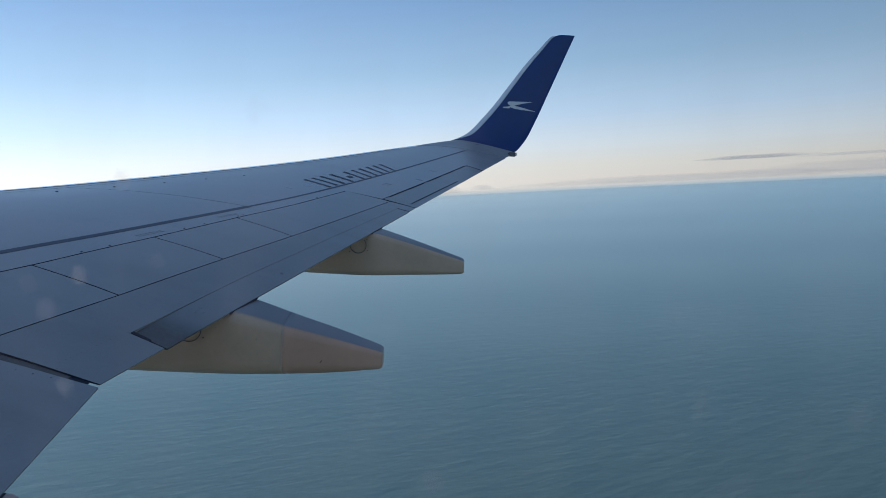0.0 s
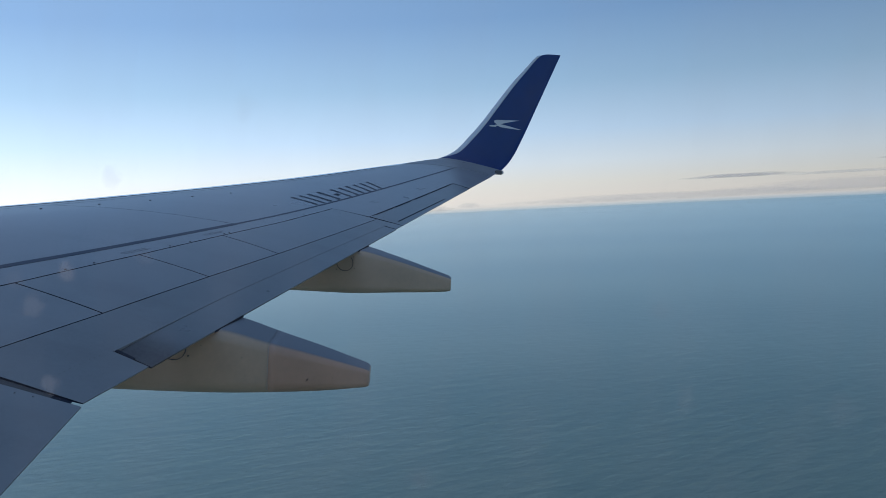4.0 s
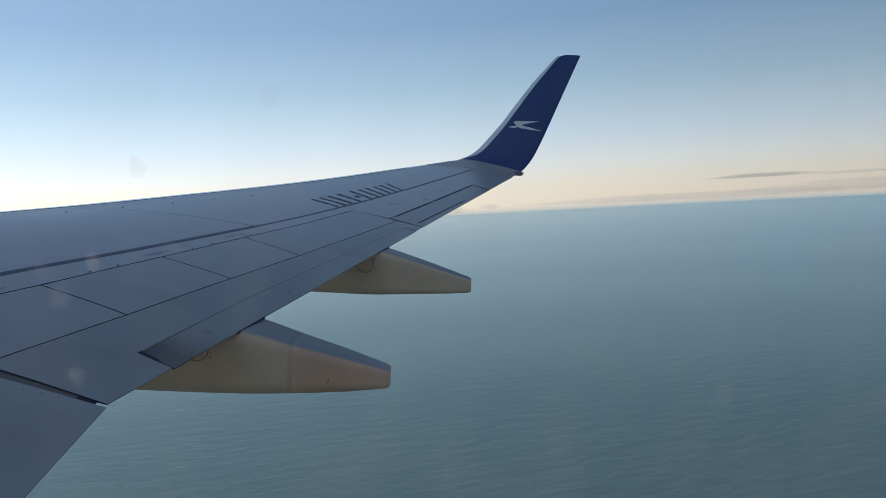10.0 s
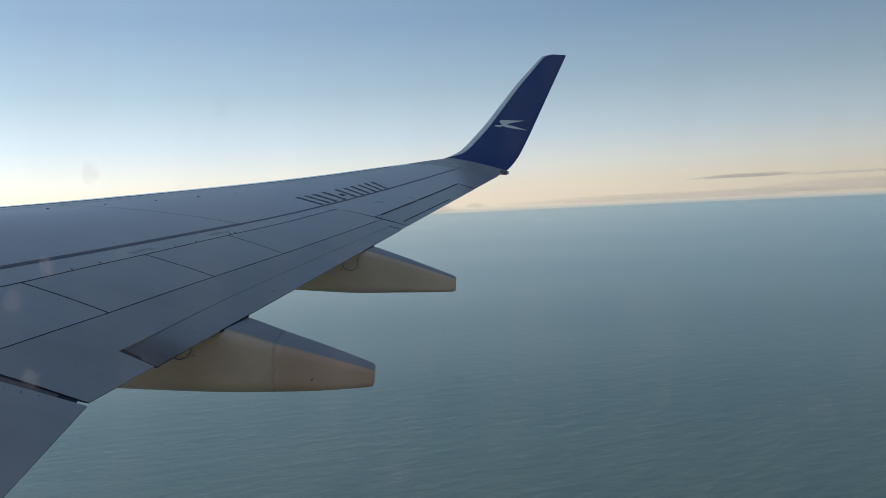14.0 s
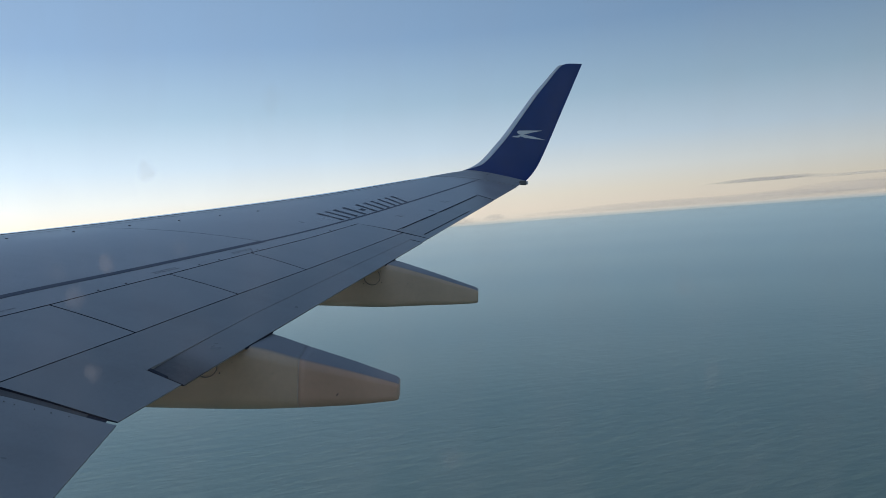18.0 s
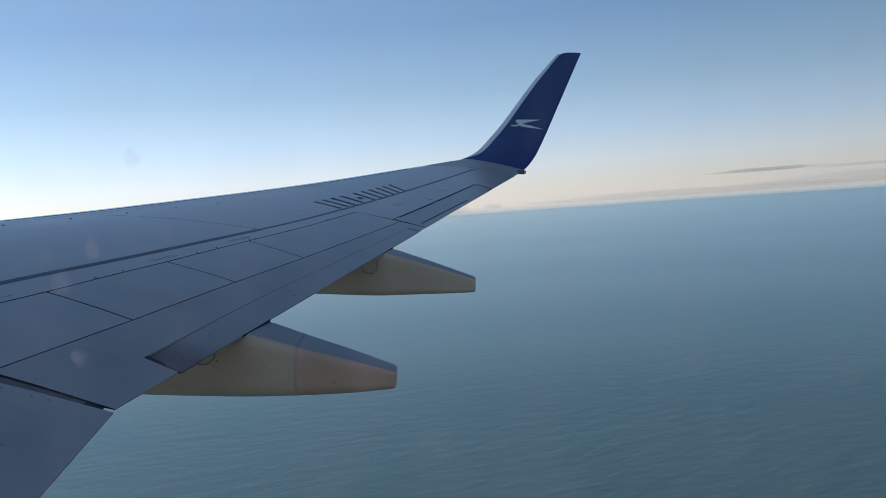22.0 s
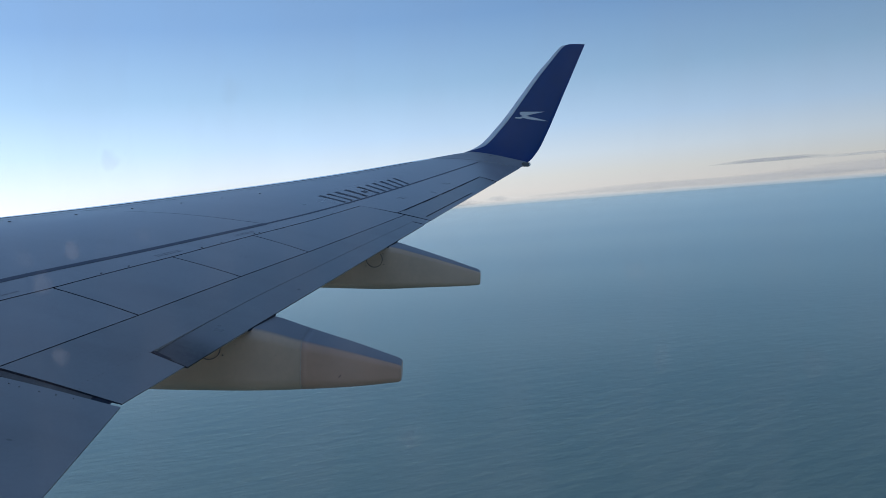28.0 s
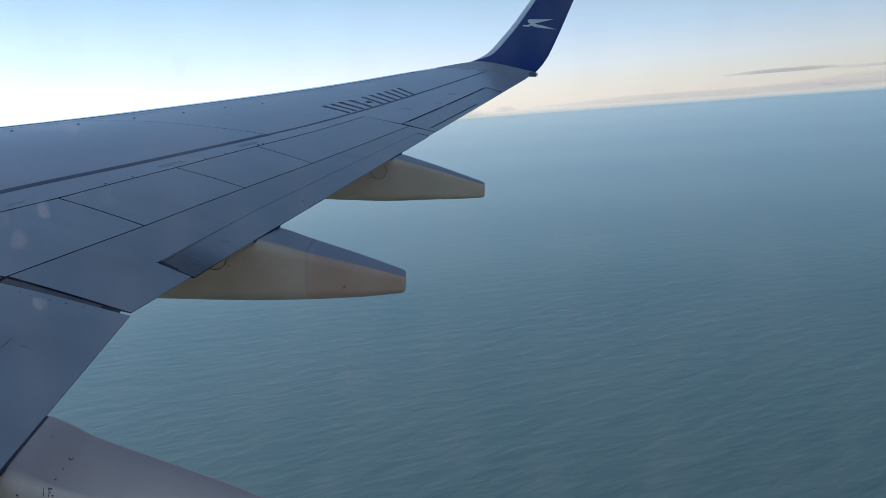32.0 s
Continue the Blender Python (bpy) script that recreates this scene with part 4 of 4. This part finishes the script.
for k, r in enumerate((0, 40, 120, 300, 700, 1500, 3000, SEA_EDGE)):
    ring = [bm.verts.new((r * math.cos(q * math.tau / 180), r * math.sin(q * math.tau / 180), 0)) for q in range(180)] if r else [bm.verts.new((0, 0, 0))]
    for q in range(180):
        p = (q + 1) % 180
        if k == 1:
            bm.faces.new((rim[0], ring[q], ring[p]))
        elif k > 1:
            bm.faces.new((rim[q], ring[q], ring[p], rim[p]))
    rim = ring
data = bpy.data.meshes.new("sea")
bm.to_mesh(data)
bm.free()
data.materials.append(WATER)
sea = tagged(new("sea", data), "wide calm grey-green sea with fine wind ripples", "sea", kind="structure")
sea.location.z = SEA_LEVEL

# ---- clouds far out over the sea ----
DIP = math.degrees(math.atan(-SEA_LEVEL / SEA_EDGE))  # heights below are counted from the sea's edge
def cloud_material(name, colour, body, edge):
    m = bpy.data.materials.new(name)
    m.use_nodes = True
    n, l = m.node_tree.nodes, m.node_tree.links
    b = n["Principled BSDF"]
    b.inputs["Base Color"].default_value, b.inputs["Roughness"].default_value = (*colour, 1), 1.0
    b.inputs["Specular IOR Level"].default_value = 0
    place, ln = n.new("ShaderNodeTexCoord"), n.new("ShaderNodeVectorMath")
    ln.operation = "LENGTH"
    flat = n.new("ShaderNodeMapping")
    flat.inputs["Scale"].default_value = (0, 1, 1)
    l.new(place.outputs["Object"], flat.inputs[0])
    l.new(flat.outputs[0], ln.inputs[0])
    t = n.new("ShaderNodeTexNoise")
    t.inputs["Scale"].default_value, t.inputs["Detail"].default_value = 1.7, 3
    l.new(place.outputs["Object"], t.inputs[0])
    add = n.new("ShaderNodeMath")
    add.operation = "MULTIPLY_ADD"
    add.inputs[1].default_value = 0.9
    l.new(t.outputs[0], add.inputs[0])
    l.new(ln.outputs["Value"], add.inputs[2])
    fade = n.new("ShaderNodeMapRange")
    fade.interpolation_type = "SMOOTHSTEP"
    fade.inputs["From Min"].default_value, fade.inputs["From Max"].default_value = edge
    fade.inputs["To Min"].default_value, fade.inputs["To Max"].default_value = body, 0
    l.new(add.outputs[0], fade.inputs["Value"])
    l.new(fade.outputs[0], b.inputs["Alpha"])
    return m


STREAK = cloud_material("grey_stratus", (0.54, 0.53, 0.58), 0.25, (0.75, 1.42))
HAZE = cloud_material("mauve_haze_bank", (0.86, 0.79, 0.78), 0.14, (0.75, 1.42))
CUMULUS = cloud_material("lit_cumulus", (0.99, 0.97, 0.94), 0.12, (0.6, 1.38))


def cloud(name, azimuth, elevation, wide, high, mat, label, lumps=0.15, far=4760, tilt=0.0):
    # a flattened lumpy body; all angles in degrees as seen from the aircraft
    bm = bmesh.new()
    bmesh.ops.create_icosphere(bm, subdivisions=4, radius=1)
    for v in bm.verts:
        v.co *= 1 + lumps * noise.noise(v.co * 2.5 + Vector((azimuth, elevation, 0)))
        if v.co.z < -0.2:
            v.co.z = -0.2 + (v.co.z + 0.2) * 0.4
    for f in bm.faces:
        f.smooth = True
    data = bpy.data.meshes.new(name)
    bm.to_mesh(data)
    bm.free()
    data.materials.append(mat)
    ob = tagged(new(name, data), label, "cloud", group="clouds on the horizon")
    a = radians(azimuth)
    ob.location = (far * math.cos(a), far * math.sin(a), far * math.tan(radians(elevation)))
    ob.rotation_euler = (radians(tilt), 0, a)
    ob.scale = (16, far * math.tan(radians(wide / 2)), far * math.tan(radians(high / 2)))
    return ob


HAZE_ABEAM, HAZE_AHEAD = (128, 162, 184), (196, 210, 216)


# curved see-through sheets whose own glow imitates haze over the far sea
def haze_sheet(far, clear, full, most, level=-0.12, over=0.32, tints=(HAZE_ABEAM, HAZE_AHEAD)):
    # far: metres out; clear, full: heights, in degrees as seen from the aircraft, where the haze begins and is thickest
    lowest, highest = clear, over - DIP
    m = bpy.data.materials.new("glowing_horizon_haze")
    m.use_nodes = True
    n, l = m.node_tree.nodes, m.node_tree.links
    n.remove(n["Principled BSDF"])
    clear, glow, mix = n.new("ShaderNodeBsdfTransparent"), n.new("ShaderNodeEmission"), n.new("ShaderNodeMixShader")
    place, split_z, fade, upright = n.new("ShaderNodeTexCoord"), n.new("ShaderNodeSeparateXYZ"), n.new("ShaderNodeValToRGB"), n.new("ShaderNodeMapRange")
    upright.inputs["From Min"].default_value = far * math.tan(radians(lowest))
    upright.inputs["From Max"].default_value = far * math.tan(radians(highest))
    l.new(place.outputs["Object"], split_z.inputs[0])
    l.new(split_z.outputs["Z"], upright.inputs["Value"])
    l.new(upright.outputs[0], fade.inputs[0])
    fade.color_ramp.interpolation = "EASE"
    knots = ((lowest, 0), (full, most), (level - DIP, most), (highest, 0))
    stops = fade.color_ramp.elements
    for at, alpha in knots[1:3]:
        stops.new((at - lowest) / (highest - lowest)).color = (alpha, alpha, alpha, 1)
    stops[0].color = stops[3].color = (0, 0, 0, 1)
    # the glow's own colour is set paler ahead, towards the low sun
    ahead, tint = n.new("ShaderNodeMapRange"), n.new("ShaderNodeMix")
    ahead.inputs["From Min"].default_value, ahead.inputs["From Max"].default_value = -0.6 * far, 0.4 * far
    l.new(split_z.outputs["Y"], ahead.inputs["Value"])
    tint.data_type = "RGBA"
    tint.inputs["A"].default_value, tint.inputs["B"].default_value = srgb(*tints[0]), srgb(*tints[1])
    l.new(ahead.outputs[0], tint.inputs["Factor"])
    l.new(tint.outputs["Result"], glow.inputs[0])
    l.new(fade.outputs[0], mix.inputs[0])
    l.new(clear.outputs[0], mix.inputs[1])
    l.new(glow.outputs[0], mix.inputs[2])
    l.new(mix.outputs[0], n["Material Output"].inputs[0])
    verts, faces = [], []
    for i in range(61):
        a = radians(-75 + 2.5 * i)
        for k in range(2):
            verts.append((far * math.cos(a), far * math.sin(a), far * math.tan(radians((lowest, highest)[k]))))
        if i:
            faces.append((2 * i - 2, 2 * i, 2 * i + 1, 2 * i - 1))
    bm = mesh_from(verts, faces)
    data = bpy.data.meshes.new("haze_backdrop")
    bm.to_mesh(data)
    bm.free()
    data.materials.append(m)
    tagged(new("haze_backdrop", data), "glowing see-through sheet imitating pale blue haze along the sea horizon", "haze", kind="structure")


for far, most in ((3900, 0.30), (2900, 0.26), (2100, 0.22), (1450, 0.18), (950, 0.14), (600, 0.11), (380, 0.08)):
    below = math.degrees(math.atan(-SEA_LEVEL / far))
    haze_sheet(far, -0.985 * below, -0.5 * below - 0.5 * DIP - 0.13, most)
# one more glowing sheet, added to soften the sea's edge against the sky
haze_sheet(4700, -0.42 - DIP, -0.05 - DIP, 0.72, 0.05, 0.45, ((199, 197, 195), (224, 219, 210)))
cloud("haze_bank", -17, 0.42 - DIP, 28, 0.8, HAZE, "faint mauve haze bank low on the horizon", 0.1, 4800)
cloud("haze_bank", -31, 0.68 - DIP, 26, 1.2, HAZE, "faint mauve haze bank beneath the streaks", 0.1, 4820)
cloud("streak_cloud", -21.2, 1.62 - DIP, 8.8, 0.40, STREAK, "long thin grey stratus streak above the horizon", tilt=-0.3)
cloud("streak_cloud", -27.5, 1.52 - DIP, 9.0, 0.30, HAZE, "pale thin end of the stratus streak", tilt=-0.2)
cloud("streak_cloud", -32.0, 2.35 - DIP, 5.5, 0.36, STREAK, "thin grey stratus wisp high above the horizon", tilt=-1.0)
cloud("streak_cloud", -33.0, 2.05 - DIP, 4.0, 0.16, STREAK, "very thin grey wisp below a larger one")
for az, el, w, h in ((0.5, 0.35, 3.2, 0.8), (-2.2, 0.42, 2.2, 0.6), (4, 0.4, 4, 0.9), (9, 0.5, 5, 1.1), (15, 0.45, 4, 0.9), (21, 0.6, 5, 1.3)):
    cloud("cumulus_cloud", az, el - DIP, w, h, CUMULUS, "small sunlit cumulus low on the horizon", 0.22, 4780)
